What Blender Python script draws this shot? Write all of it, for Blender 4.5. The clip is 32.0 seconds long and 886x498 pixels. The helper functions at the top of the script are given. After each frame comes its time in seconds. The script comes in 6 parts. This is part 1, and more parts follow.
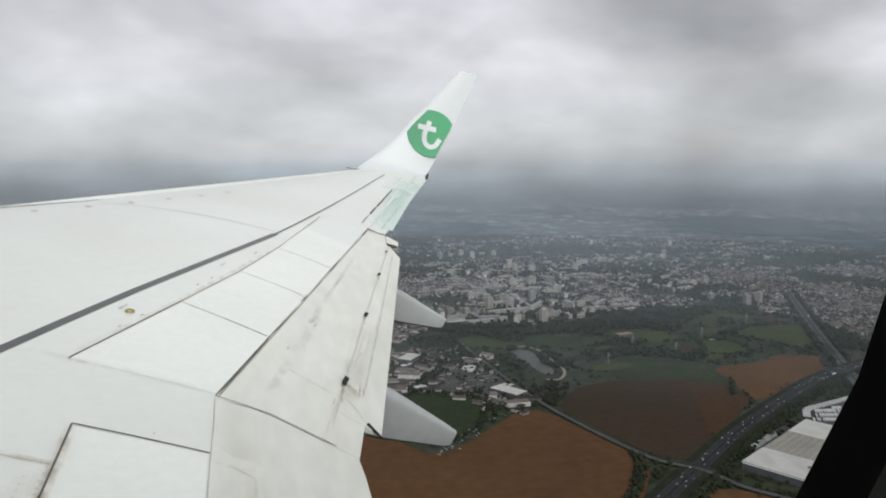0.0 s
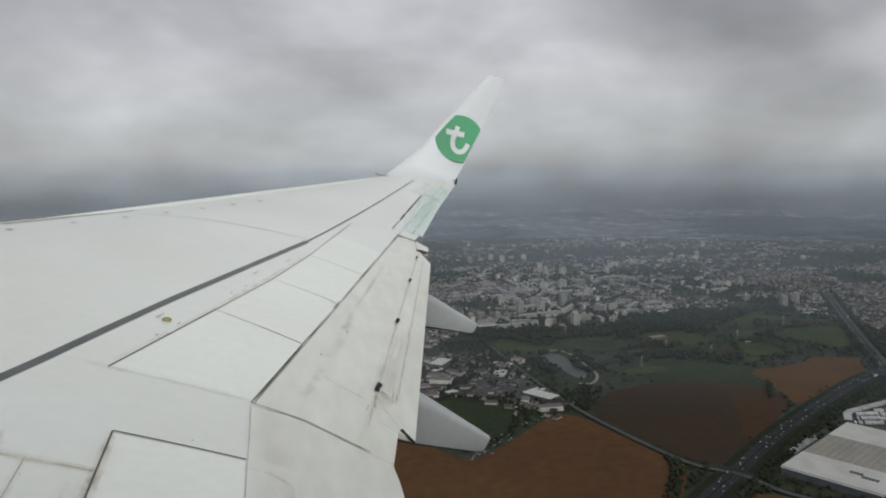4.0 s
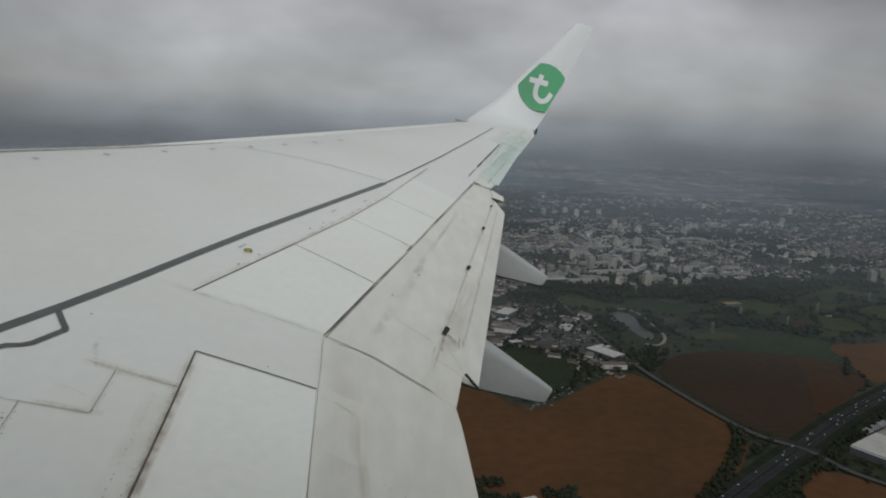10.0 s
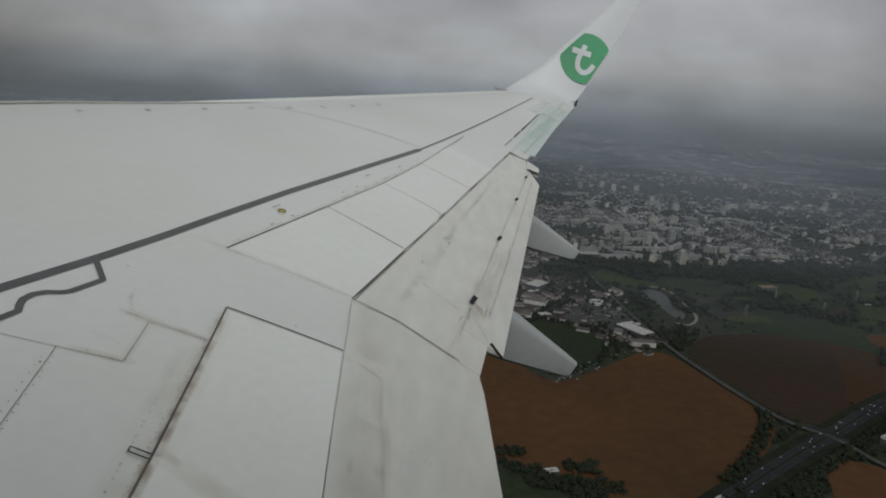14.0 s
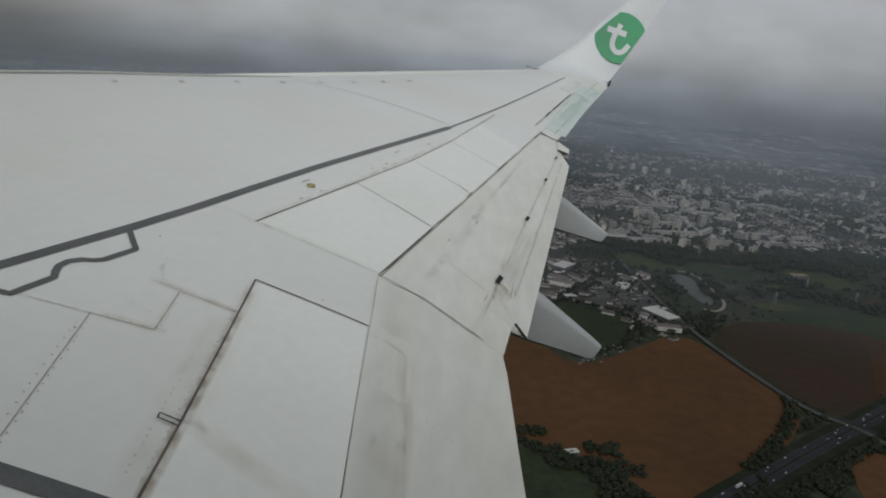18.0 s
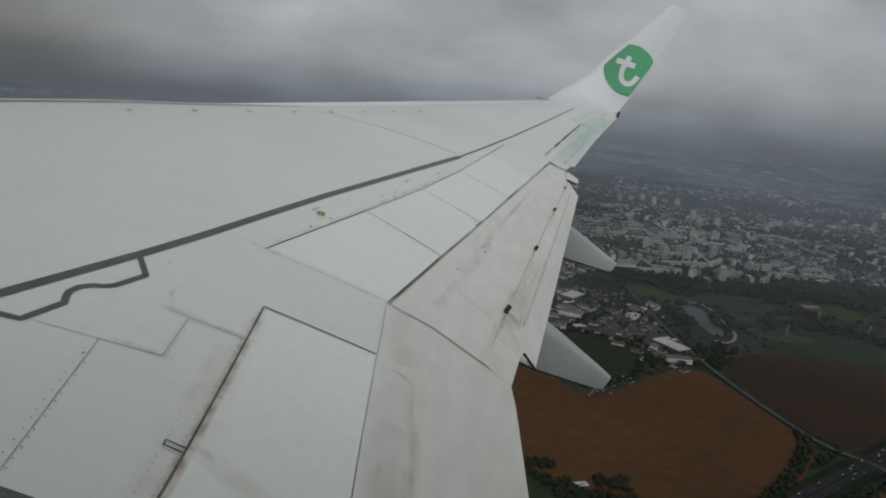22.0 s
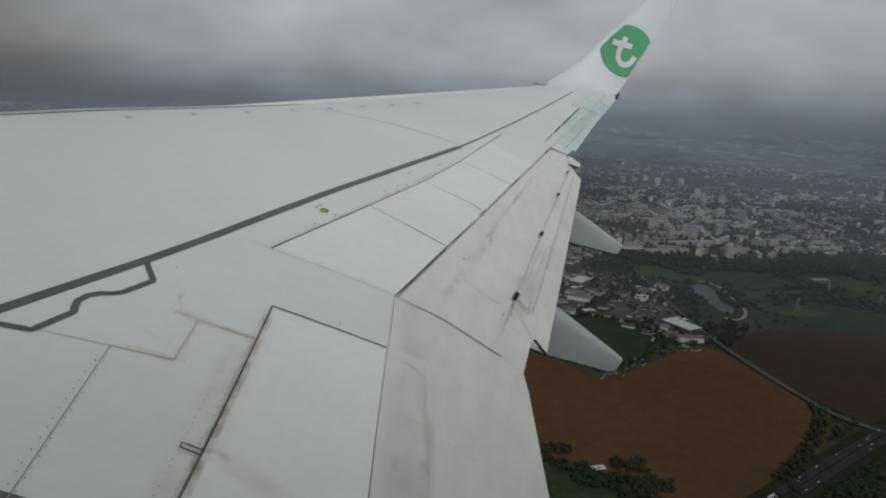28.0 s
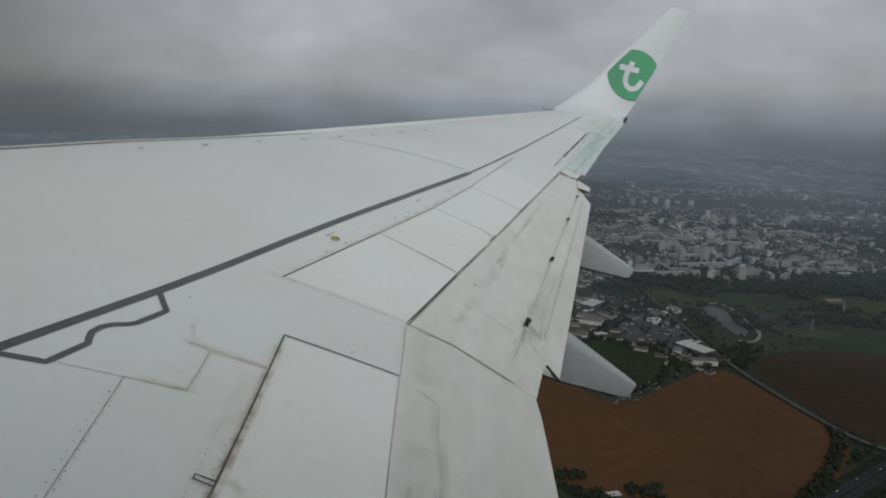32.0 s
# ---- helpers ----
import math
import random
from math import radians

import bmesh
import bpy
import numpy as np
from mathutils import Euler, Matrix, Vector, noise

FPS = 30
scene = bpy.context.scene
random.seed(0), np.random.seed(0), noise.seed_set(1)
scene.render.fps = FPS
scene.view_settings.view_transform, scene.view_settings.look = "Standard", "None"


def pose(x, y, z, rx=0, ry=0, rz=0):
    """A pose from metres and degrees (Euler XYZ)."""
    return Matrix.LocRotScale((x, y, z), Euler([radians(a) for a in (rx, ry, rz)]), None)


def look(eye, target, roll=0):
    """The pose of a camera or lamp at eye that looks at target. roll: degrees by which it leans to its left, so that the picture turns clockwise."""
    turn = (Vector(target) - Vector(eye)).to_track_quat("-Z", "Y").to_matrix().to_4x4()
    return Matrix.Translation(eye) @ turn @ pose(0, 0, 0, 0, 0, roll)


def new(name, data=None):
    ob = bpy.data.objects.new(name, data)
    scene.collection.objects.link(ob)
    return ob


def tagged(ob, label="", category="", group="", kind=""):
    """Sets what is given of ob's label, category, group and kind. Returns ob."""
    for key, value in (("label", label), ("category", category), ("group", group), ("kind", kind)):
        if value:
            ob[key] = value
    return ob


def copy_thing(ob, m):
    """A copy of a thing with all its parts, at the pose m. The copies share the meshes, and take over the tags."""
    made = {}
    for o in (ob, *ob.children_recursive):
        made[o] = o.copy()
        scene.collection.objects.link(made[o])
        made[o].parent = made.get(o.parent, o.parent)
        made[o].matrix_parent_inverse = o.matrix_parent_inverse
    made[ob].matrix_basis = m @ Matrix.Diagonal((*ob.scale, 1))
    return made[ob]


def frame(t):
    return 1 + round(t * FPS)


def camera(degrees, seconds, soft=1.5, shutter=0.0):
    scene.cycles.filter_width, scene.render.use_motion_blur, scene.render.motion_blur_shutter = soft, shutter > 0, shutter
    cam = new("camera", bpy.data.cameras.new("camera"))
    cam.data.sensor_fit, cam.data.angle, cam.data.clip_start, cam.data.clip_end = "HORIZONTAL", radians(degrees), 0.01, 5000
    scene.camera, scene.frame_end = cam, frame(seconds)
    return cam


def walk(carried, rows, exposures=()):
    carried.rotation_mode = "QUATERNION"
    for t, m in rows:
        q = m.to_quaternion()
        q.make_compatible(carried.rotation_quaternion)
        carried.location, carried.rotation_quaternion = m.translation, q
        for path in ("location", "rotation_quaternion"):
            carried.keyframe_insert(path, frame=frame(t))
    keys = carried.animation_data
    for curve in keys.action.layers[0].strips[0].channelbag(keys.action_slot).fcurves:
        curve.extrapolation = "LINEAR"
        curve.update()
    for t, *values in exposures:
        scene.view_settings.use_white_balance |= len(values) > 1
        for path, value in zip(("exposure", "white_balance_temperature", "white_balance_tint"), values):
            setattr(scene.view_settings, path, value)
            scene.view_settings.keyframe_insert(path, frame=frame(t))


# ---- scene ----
# The camera stands still in the cabin of an airliner and turns in the hand; the place is the aircraft's starboard wing
# with the land below it, 450 m down.
ALT = 450.0
cam = camera(63.47, 32.0, soft=1.9)
walk(cam, [
    (0, pose(0.0220, 0.0184, 449.9876, 83.50, -0.19, -11.67)),
    (0.5, pose(0.0268, 0.0204, 449.9914, 83.50, 0.13, -11.50)),
    (1, pose(0.0259, 0.0197, 449.9894, 83.83, 0.96, -11.27)),
    (1.5, pose(0.0244, 0.0193, 449.9905, 84.21, 1.20, -10.70)),
    (2, pose(0.0216, 0.0177, 449.9922, 84.35, 1.16, -10.52)),
    (2.5, pose(0.0236, 0.0191, 449.9924, 84.41, 1.10, -10.29)),
    (3, pose(0.0264, 0.0213, 449.9981, 84.56, 1.25, -9.98)),
    (3.5, pose(0.0195, 0.0166, 449.9956, 84.25, 1.02, -9.73)),
    (5.5, pose(0.0099, 0.0154, 449.9917, 82.60, 0.80, -7.27)),
    (6, pose(0.0096, 0.0134, 449.9900, 81.75, 0.46, -6.14)),
    (6.5, pose(0.0087, 0.0122, 449.9899, 80.85, -0.00, -5.58)),
    (7, pose(0.0040, 0.0105, 449.9868, 80.07, -0.41, -5.12)),
    (7.5, pose(0.0032, 0.0071, 449.9898, 79.41, -0.88, -4.62)),
    (8, pose(0.0004, 0.0060, 449.9901, 79.19, -1.12, -4.21)),
    (8.5, pose(-0.0013, 0.0051, 449.9947, 79.23, -1.32, -3.83)),
    (9, pose(0.0001, 0.0041, 449.9963, 79.36, -1.68, -3.62)),
    (9.5, pose(0.0009, 0.0033, 449.9993, 79.59, -1.87, -3.42)),
    (10, pose(-0.0025, 0.0026, 449.9991, 79.64, -2.13, -3.15)),
    (10.5, pose(-0.0033, 0.0022, 450.0006, 79.12, -2.42, -2.68)),
    (11, pose(-0.0043, -0.0020, 449.9985, 78.23, -2.96, -2.12)),
    (11.5, pose(-0.0030, -0.0016, 450.0006, 77.41, -3.28, -1.57)),
    (12, pose(-0.0060, -0.0056, 449.9989, 76.93, -3.63, -1.14)),
    (12.5, pose(0.0020, -0.0027, 450.0039, 76.61, -3.83, -0.79)),
    (13, pose(0.0061, -0.0014, 450.0041, 76.79, -3.97, -0.61)),
    (13.5, pose(0.0101, -0.0001, 450.0055, 76.81, -4.13, -0.30)),
    (14, pose(0.0108, -0.0019, 450.0026, 76.93, -4.24, -0.03)),
    (14.5, pose(0.0132, -0.0025, 450.0020, 76.89, -4.23, 0.31)),
    (16.5, pose(0.0114, -0.0050, 450.0064, 76.36, -5.11, 1.49)),
    (17, pose(0.0091, -0.0075, 450.0105, 75.32, -5.24, 2.00)),
    (17.5, pose(0.0086, -0.0085, 450.0112, 75.05, -5.22, 2.31)),
    (18, pose(0.0082, -0.0064, 450.0076, 74.97, -5.31, 2.44)),
    (18.5, pose(0.0058, -0.0080, 450.0062, 74.62, -5.31, 2.77)),
    (19, pose(0.0012, -0.0088, 450.0031, 75.12, -5.40, 2.66)),
    (19.5, pose(0.0033, -0.0105, 450.0056, 76.00, -5.38, 2.80)),
    (20, pose(0.0075, -0.0044, 450.0096, 76.78, -5.51, 2.93)),
    (20.5, pose(0.0066, -0.0069, 450.0064, 77.56, -5.63, 2.81)),
    (21, pose(0.0085, -0.0070, 450.0068, 77.74, -5.57, 3.04)),
    (21.5, pose(0.0115, -0.0082, 450.0076, 77.44, -5.58, 3.14)),
    (22, pose(0.0103, -0.0089, 450.0061, 77.21, -5.54, 3.24)),
    (22.5, pose(0.0099, -0.0064, 450.0065, 77.00, -5.25, 3.12)),
    (23, pose(0.0111, -0.0074, 450.0019, 76.97, -4.71, 3.03)),
    (23.5, pose(0.0108, -0.0096, 450.0000, 76.88, -4.08, 3.19)),
    (24, pose(0.0093, -0.0084, 449.9959, 76.73, -3.55, 3.35)),
    (24.5, pose(0.0110, -0.0094, 449.9943, 76.78, -3.19, 3.28)),
    (25, pose(0.0118, -0.0061, 449.9972, 76.90, -3.01, 3.35)),
    (25.5, pose(0.0148, -0.0071, 449.9970, 77.00, -2.92, 3.18)),
    (27.5, pose(0.0152, -0.0078, 449.9992, 76.55, -2.63, 2.97)),
    (28, pose(0.0132, -0.0056, 449.9983, 76.56, -2.56, 3.02)),
    (28.5, pose(0.0129, -0.0085, 449.9979, 76.62, -2.41, 3.12)),
    (29, pose(0.0137, -0.0075, 449.9995, 76.36, -2.24, 3.23)),
    (29.5, pose(0.0139, -0.0092, 450.0007, 75.99, -2.16, 3.28)),
    (30, pose(0.0123, -0.0108, 450.0016, 75.50, -2.05, 3.36)),
    (30.5, pose(0.0129, -0.0131, 450.0064, 75.72, -1.94, 3.42)),
    (31, pose(0.0094, -0.0142, 450.0069, 76.44, -1.89, 3.55)),
    (31.5, pose(0.0112, -0.0144, 450.0134, 77.59, -1.89, 3.69)),
    (32, pose(0.0097, -0.0119, 450.0124, 78.52, -1.73, 3.67)),
], exposures=[(0, 0.72, 6500, 10.0), (2, 0.46, 6500, 10.0), (3.5, 0.38, 6500, 10.0), (6, 0.15, 6500, 10.0), (9, 0.04, 6500, 10.0), (10, -0.03, 6500, 10.0), (11, -0.04, 6500, 10.0), (12, -0.05, 6500, 10.0), (13, -0.10, 6500, 10.0), (14, -0.18, 6500, 10.0), (15, -0.15, 6480, 10.0), (17, -0.05, 6450, 10.0), (19, -0.05, 6420, 10.0), (22, -0.18, 6390, 10.0), (23, -0.20, 6365, 10.0), (24, -0.05, 6340, 10.0), (25, -0.08, 6335, 10.0), (32, -0.1, 6320, 10.0)])

# ---------------------------------------------------------------- world, sun
world = bpy.data.worlds.new("overcast")
scene.world = world
world.use_nodes = True
wn, wl = world.node_tree.nodes, world.node_tree.links
wn.clear()


def wnode(kind, **values):
    n = wn.new(kind)
    for k, v in values.items():
        n.inputs[k].default_value = v
    return n


w_out = wn.new("ShaderNodeOutputWorld")
w_bg = wnode("ShaderNodeBackground", Strength=1.0)
w_co = wn.new("ShaderNodeTexCoord")
w_sep = wn.new("ShaderNodeSeparateXYZ")
w_ramp = wn.new("ShaderNodeValToRGB")
w_off = wn.new("ShaderNodeMath")
w_off.operation, w_off.inputs[1].default_value = "MULTIPLY_ADD", 0.5
w_off.inputs[2].default_value = 0.5
SKY = [(0.0, (0.05, 0.055, 0.06)), (0.44, (0.118, 0.140, 0.162)), (0.475, (0.158, 0.186, 0.212)), (0.499, (0.212, 0.244, 0.275)), (0.516, (0.310, 0.330, 0.358)),
       (0.565, (0.395, 0.397, 0.42)), (0.66, (0.342, 0.347, 0.365)), (0.8, (0.445, 0.465, 0.482)), (1.0, (0.515, 0.54, 0.555))]
while len(w_ramp.color_ramp.elements) < len(SKY):
    w_ramp.color_ramp.elements.new(0.5)
for e, (p, c) in zip(w_ramp.color_ramp.elements, SKY):
    e.position, e.color = p, (*c, 1)
w_map = wn.new("ShaderNodeMapping")
w_map.inputs["Scale"].default_value = (2.0, 2.0, 4.2)
w_n1 = wnode("ShaderNodeTexNoise", Scale=1.3, Detail=4.0, Roughness=0.45, Distortion=0.25)
w_cr = wn.new("ShaderNodeMapRange")
for k, v in (("From Min", 0.3), ("From Max", 0.7), ("To Min", 0.64), ("To Max", 1.33)):
    w_cr.inputs[k].default_value = v
w_mul = wn.new("ShaderNodeVectorMath")
w_mul.operation = "MULTIPLY"
w_sky = wn.new("ShaderNodeTexSky")
w_sky.sky_type, w_sky.sun_disc, w_sky.sun_elevation, w_sky.sun_rotation = "NISHITA", False, radians(52), radians(160)
w_add = wn.new("ShaderNodeVectorMath")
w_add.operation = "MULTIPLY_ADD"
w_add.inputs[1].default_value = (0.012, 0.010, 0.008)
wl.new(w_co.outputs["Generated"], w_sep.inputs[0])
wl.new(w_sep.outputs["Z"], w_off.inputs[0])
wl.new(w_off.outputs[0], w_ramp.inputs["Fac"])
wl.new(w_co.outputs["Generated"], w_map.inputs["Vector"])
wl.new(w_map.outputs[0], w_n1.inputs["Vector"])
wl.new(w_n1.outputs["Fac"], w_cr.inputs["Value"])
w_n2 = wnode("ShaderNodeTexNoise", Scale=3.4, Detail=3.0, Roughness=0.45, Distortion=0.2)
w_c2 = wn.new("ShaderNodeMapRange")
for k, v in (("From Min", 0.35), ("From Max", 0.68), ("To Min", 0.89), ("To Max", 1.13)):
    w_c2.inputs[k].default_value = v
w_both = wn.new("ShaderNodeMath")
w_both.operation = "MULTIPLY"
wl.new(w_map.outputs[0], w_n2.inputs["Vector"])
wl.new(w_n2.outputs["Fac"], w_c2.inputs["Value"])
wl.new(w_cr.outputs[0], w_both.inputs[0])
wl.new(w_c2.outputs[0], w_both.inputs[1])
# The cloud is heavier ahead of the wing than behind it.
w_az, w_all = wn.new("ShaderNodeMapRange"), wn.new("ShaderNodeMath")
w_az.interpolation_type, w_all.operation = "SMOOTHSTEP", "MULTIPLY"
for k, v in (("From Min", -0.75), ("From Max", 0.10), ("To Min", 0.37), ("To Max", 1.05)):
    w_az.inputs[k].default_value = v
wl.new(w_sep.outputs["X"], w_az.inputs["Value"])
wl.new(w_both.outputs[0], w_all.inputs[0])
w_aft, w_side = wn.new("ShaderNodeMapRange"), wn.new("ShaderNodeMath")
w_aft.interpolation_type, w_side.operation = "SMOOTHSTEP", "MULTIPLY"
for k, v in (("From Min", 0.22), ("From Max", 0.58), ("To Min", 1.04), ("To Max", 0.57)):
    w_aft.inputs[k].default_value = v
wl.new(w_sep.outputs["X"], w_aft.inputs["Value"])
wl.new(w_az.outputs[0], w_side.inputs[0])
wl.new(w_aft.outputs[0], w_side.inputs[1])
# It breaks up again well behind the wing.
w_rear, w_far = wn.new("ShaderNodeMapRange"), wn.new("ShaderNodeMath")
w_rear.interpolation_type, w_far.operation = "SMOOTHSTEP", "MULTIPLY"
for k, v in (("From Min", 0.50), ("From Max", 0.68), ("To Min", 1.0), ("To Max", 1.75)):
    w_rear.inputs[k].default_value = v
wl.new(w_sep.outputs["X"], w_rear.inputs["Value"])
wl.new(w_side.outputs[0], w_far.inputs[0])
wl.new(w_rear.outputs[0], w_far.inputs[1])
wl.new(w_far.outputs[0], w_all.inputs[1])
wl.new(w_ramp.outputs["Color"], w_mul.inputs[0])
wl.new(w_all.outputs[0], w_mul.inputs[1])
wl.new(w_sky.outputs["Color"], w_add.inputs[0])
wl.new(w_mul.outputs[0], w_add.inputs[2])
wl.new(w_add.outputs[0], w_bg.inputs["Color"])
wl.new(w_bg.outputs[0], w_out.inputs["Surface"])

sun = new("sun", bpy.data.lights.new("sun", "SUN"))
sun.data.energy, sun.data.angle, sun.data.color = 0.98, radians(35), (0.98, 1.0, 1.0)
sun.matrix_basis = look((0, 0, 2000), (-300, 3100, 0))


# ---------------------------------------------------------------- materials
def material(name, base, rough=0.6, metal=0.0, spots=None, scale=1.0, strength=0.35, bump=0.0, coords="Object", fine=None, island=0.0, alpha=None, stretch=(1, 1, 1), gloss=None, piece=0.0):
    """Base colour broken up by two noises: broad stains towards `spots`, and a finer grain."""
    m = bpy.data.materials.new(name)
    m.use_nodes = True
    n, l = m.node_tree.nodes, m.node_tree.links
    b = n["Principled BSDF"]
    b.inputs["Roughness"].default_value, b.inputs["Metallic"].default_value = rough, metal
    if gloss is not None:
        b.inputs["Specular IOR Level"].default_value = gloss
    co, mp = n.new("ShaderNodeTexCoord"), n.new("ShaderNodeMapping")
    mp.inputs["Scale"].default_value = stretch
    l.new(co.outputs[coords], mp.inputs["Vector"])
    broad, grain = n.new("ShaderNodeTexNoise"), n.new("ShaderNodeTexNoise")
    broad.inputs["Scale"].default_value, broad.inputs["Detail"].default_value = scale, 6.0
    grain.inputs["Scale"].default_value, grain.inputs["Detail"].default_value = fine or scale * 9, 4.0
    l.new(mp.outputs[0], broad.inputs["Vector"])
    l.new(mp.outputs[0], grain.inputs["Vector"])
    ramp = n.new("ShaderNodeMapRange")
    ramp.inputs["From Min"].default_value, ramp.inputs["From Max"].default_value = 0.42, 0.68
    l.new(broad.outputs["Fac"], ramp.inputs["Value"])
    mix = n.new("ShaderNodeMix")
    mix.data_type = "RGBA"
    mix.inputs["A"].default_value = (*base, 1)
    mix.inputs["B"].default_value = (*(spots or [c * 0.75 for c in base]), 1)
    l.new(ramp.outputs[0], mix.inputs["Factor"])
    vary = n.new("ShaderNodeMapRange")
    vary.inputs["To Min"].default_value, vary.inputs["To Max"].default_value = 1 - strength, 1 + strength
    vary.inputs["From Min"].default_value, vary.inputs["From Max"].default_value = 0.3, 0.7
    l.new(grain.outputs["Fac"], vary.inputs["Value"])
    mul = n.new("ShaderNodeVectorMath")
    mul.operation = "MULTIPLY"
    l.new(mix.outputs["Result"], mul.inputs[0])
    l.new(vary.outputs[0], mul.inputs[1])
    last = mul.outputs[0]
    if island or piece:
        src = n.new("ShaderNodeNewGeometry").outputs["Random Per Island"] if island else n.new("ShaderNodeObjectInfo").outputs["Random"]
        amount = island or piece
        iv = n.new("ShaderNodeMapRange")
        iv.inputs["To Min"].default_value, iv.inputs["To Max"].default_value = 1 - amount, 1 + amount
        l.new(src, iv.inputs["Value"])
        m2 = n.new("ShaderNodeVectorMath")
        m2.operation = "MULTIPLY"
        l.new(last, m2.inputs[0])
        l.new(iv.outputs[0], m2.inputs[1])
        last = m2.outputs[0]
    l.new(last, b.inputs["Base Color"])
    if bump:
        bp = n.new("ShaderNodeBump")
        bp.inputs["Strength"].default_value, bp.inputs["Distance"].default_value = bump, 0.01
        l.new(grain.outputs["Fac"], bp.inputs["Height"])
        l.new(bp.outputs[0], b.inputs["Normal"])
    return m


M_WHITE = material("wing white paint", (0.748, 0.755, 0.709), 0.30, spots=(0.70, 0.70, 0.635), scale=0.45, strength=0.02, fine=14)
M_TIP = material("winglet white paint", (0.735, 0.752, 0.745), 0.36, spots=(0.70, 0.715, 0.705), scale=0.8, strength=0.02, fine=16)
M_SPOIL = material("spoiler white paint", (0.815, 0.825, 0.768), 0.4, spots=(0.785, 0.787, 0.725), scale=0.9, strength=0.025, fine=18)
M_FLAP = material("weathered flap paint", (0.725, 0.718, 0.655), 0.46, spots=(0.665, 0.652, 0.580), scale=1.6, strength=0.06, fine=9, stretch=(1, 0.35, 1))
M_FAIR = material("fairing grey paint", (0.43, 0.445, 0.44), 0.45, spots=(0.38, 0.39, 0.38), scale=1.5, strength=0.05)
M_SEAM = material("dark seam sealant", (0.075, 0.068, 0.06), 0.7, spots=(0.16, 0.13, 0.10), scale=5, strength=0.3)
M_SEAM_MID = material("brown-grey seam", (0.27, 0.24, 0.205), 0.65, spots=(0.40, 0.365, 0.32), scale=4, strength=0.3)
M_SEAM_DIM = material("grey seam shadow", (0.15, 0.14, 0.125), 0.7, spots=(0.26, 0.235, 0.20), scale=4, strength=0.3)
M_SEAM_SOFT = material("soft grey-brown seam", (0.37, 0.345, 0.30), 0.65, spots=(0.50, 0.48, 0.44), scale=5, strength=0.3)
M_SEAM_FAINT = material("faint seam", (0.50, 0.485, 0.45), 0.6, spots=(0.62, 0.61, 0.59), scale=4, strength=0.2)
M_STRIPE = material("black walkway stripe paint", (0.076, 0.081, 0.078), 0.38, spots=(0.10, 0.104, 0.10), scale=6, strength=0.15)
M_HOLE = material("black hinge recess", (0.012, 0.012, 0.013), 0.8, strength=0.2)
M_GREEN = material("green emblem paint", (0.0, 0.335, 0.105), 0.35, strength=0.03)
M_MARK = material("white emblem paint", (0.78, 0.8, 0.79), 0.4, strength=0.02)
M_AIL = material("pale green-white paint", (0.67, 0.72, 0.68), 0.42, spots=(0.7, 0.73, 0.70), scale=2.5, strength=0.03)
M_YELL = material("yellow hook paint", (0.42, 0.37, 0.06), 0.45, strength=0.2)
M_CABIN = material("charcoal window seal", (0.07, 0.07, 0.078), 0.6, strength=0.1)
M_LINING = material("pale grey cabin lining plastic", (0.55, 0.55, 0.54), 0.5, strength=0.04)


def stain_material(name, colour, strength, scale):
    """Dirt with soft edges: clear at its rim, patchy inside."""
    m = bpy.data.materials.new(name)
    m.use_nodes = True
    n, l = m.node_tree.nodes, m.node_tree.links
    b = n["Principled BSDF"]
    b.inputs["Base Color"].default_value, b.inputs["Roughness"].default_value = (*colour, 1), 0.6
    co, sep, ns = n.new("ShaderNodeTexCoord"), n.new("ShaderNodeSeparateXYZ"), n.new("ShaderNodeTexNoise")
    ns.inputs["Scale"].default_value, ns.inputs["Detail"].default_value = scale, 5.0
    l.new(co.outputs["UV"], sep.inputs[0])
    l.new(co.outputs["Object"], ns.inputs["Vector"])
    l.new(co.outputs["Object"], ns.inputs["Vector"])
    last = None
    for axis, power in (("X", 1.0), ("Y", 0.5)):
        a, c, d, e = (n.new("ShaderNodeMath") for _ in range(4))
        a.operation, c.operation, d.operation, e.operation = "SUBTRACT", "MULTIPLY", "MULTIPLY", "POWER"
        a.inputs[0].default_value = 1.0
        l.new(sep.outputs[axis], a.inputs[1])
        l.new(sep.outputs[axis], c.inputs[0])
        l.new(a.outputs[0], c.inputs[1])
        l.new(c.outputs[0], d.inputs[0])
        d.inputs[1].default_value = 4.0
        l.new(d.outputs[0], e.inputs[0])
        e.inputs[1].default_value = power
        if last:
            g = n.new("ShaderNodeMath")
            g.operation = "MULTIPLY"
            l.new(last, g.inputs[0])
            l.new(e.outputs[0], g.inputs[1])
            last = g.outputs[0]
        else:
            last = e.outputs[0]
    mr, g = n.new("ShaderNodeMapRange"), n.new("ShaderNodeMath")
    for k, v in (("From Min", 0.38), ("From Max", 0.66), ("To Min", 0.15), ("To Max", strength)):
        mr.inputs[k].default_value = v
    mr.inputs["To Min"].default_value = strength * 0.2
    l.new(ns.outputs["Fac"], mr.inputs["Value"])
    g.operation = "MULTIPLY"
    l.new(last, g.inputs[0])
    l.new(mr.outputs[0], g.inputs[1])
    l.new(g.outputs[0], b.inputs["Alpha"])
    return m


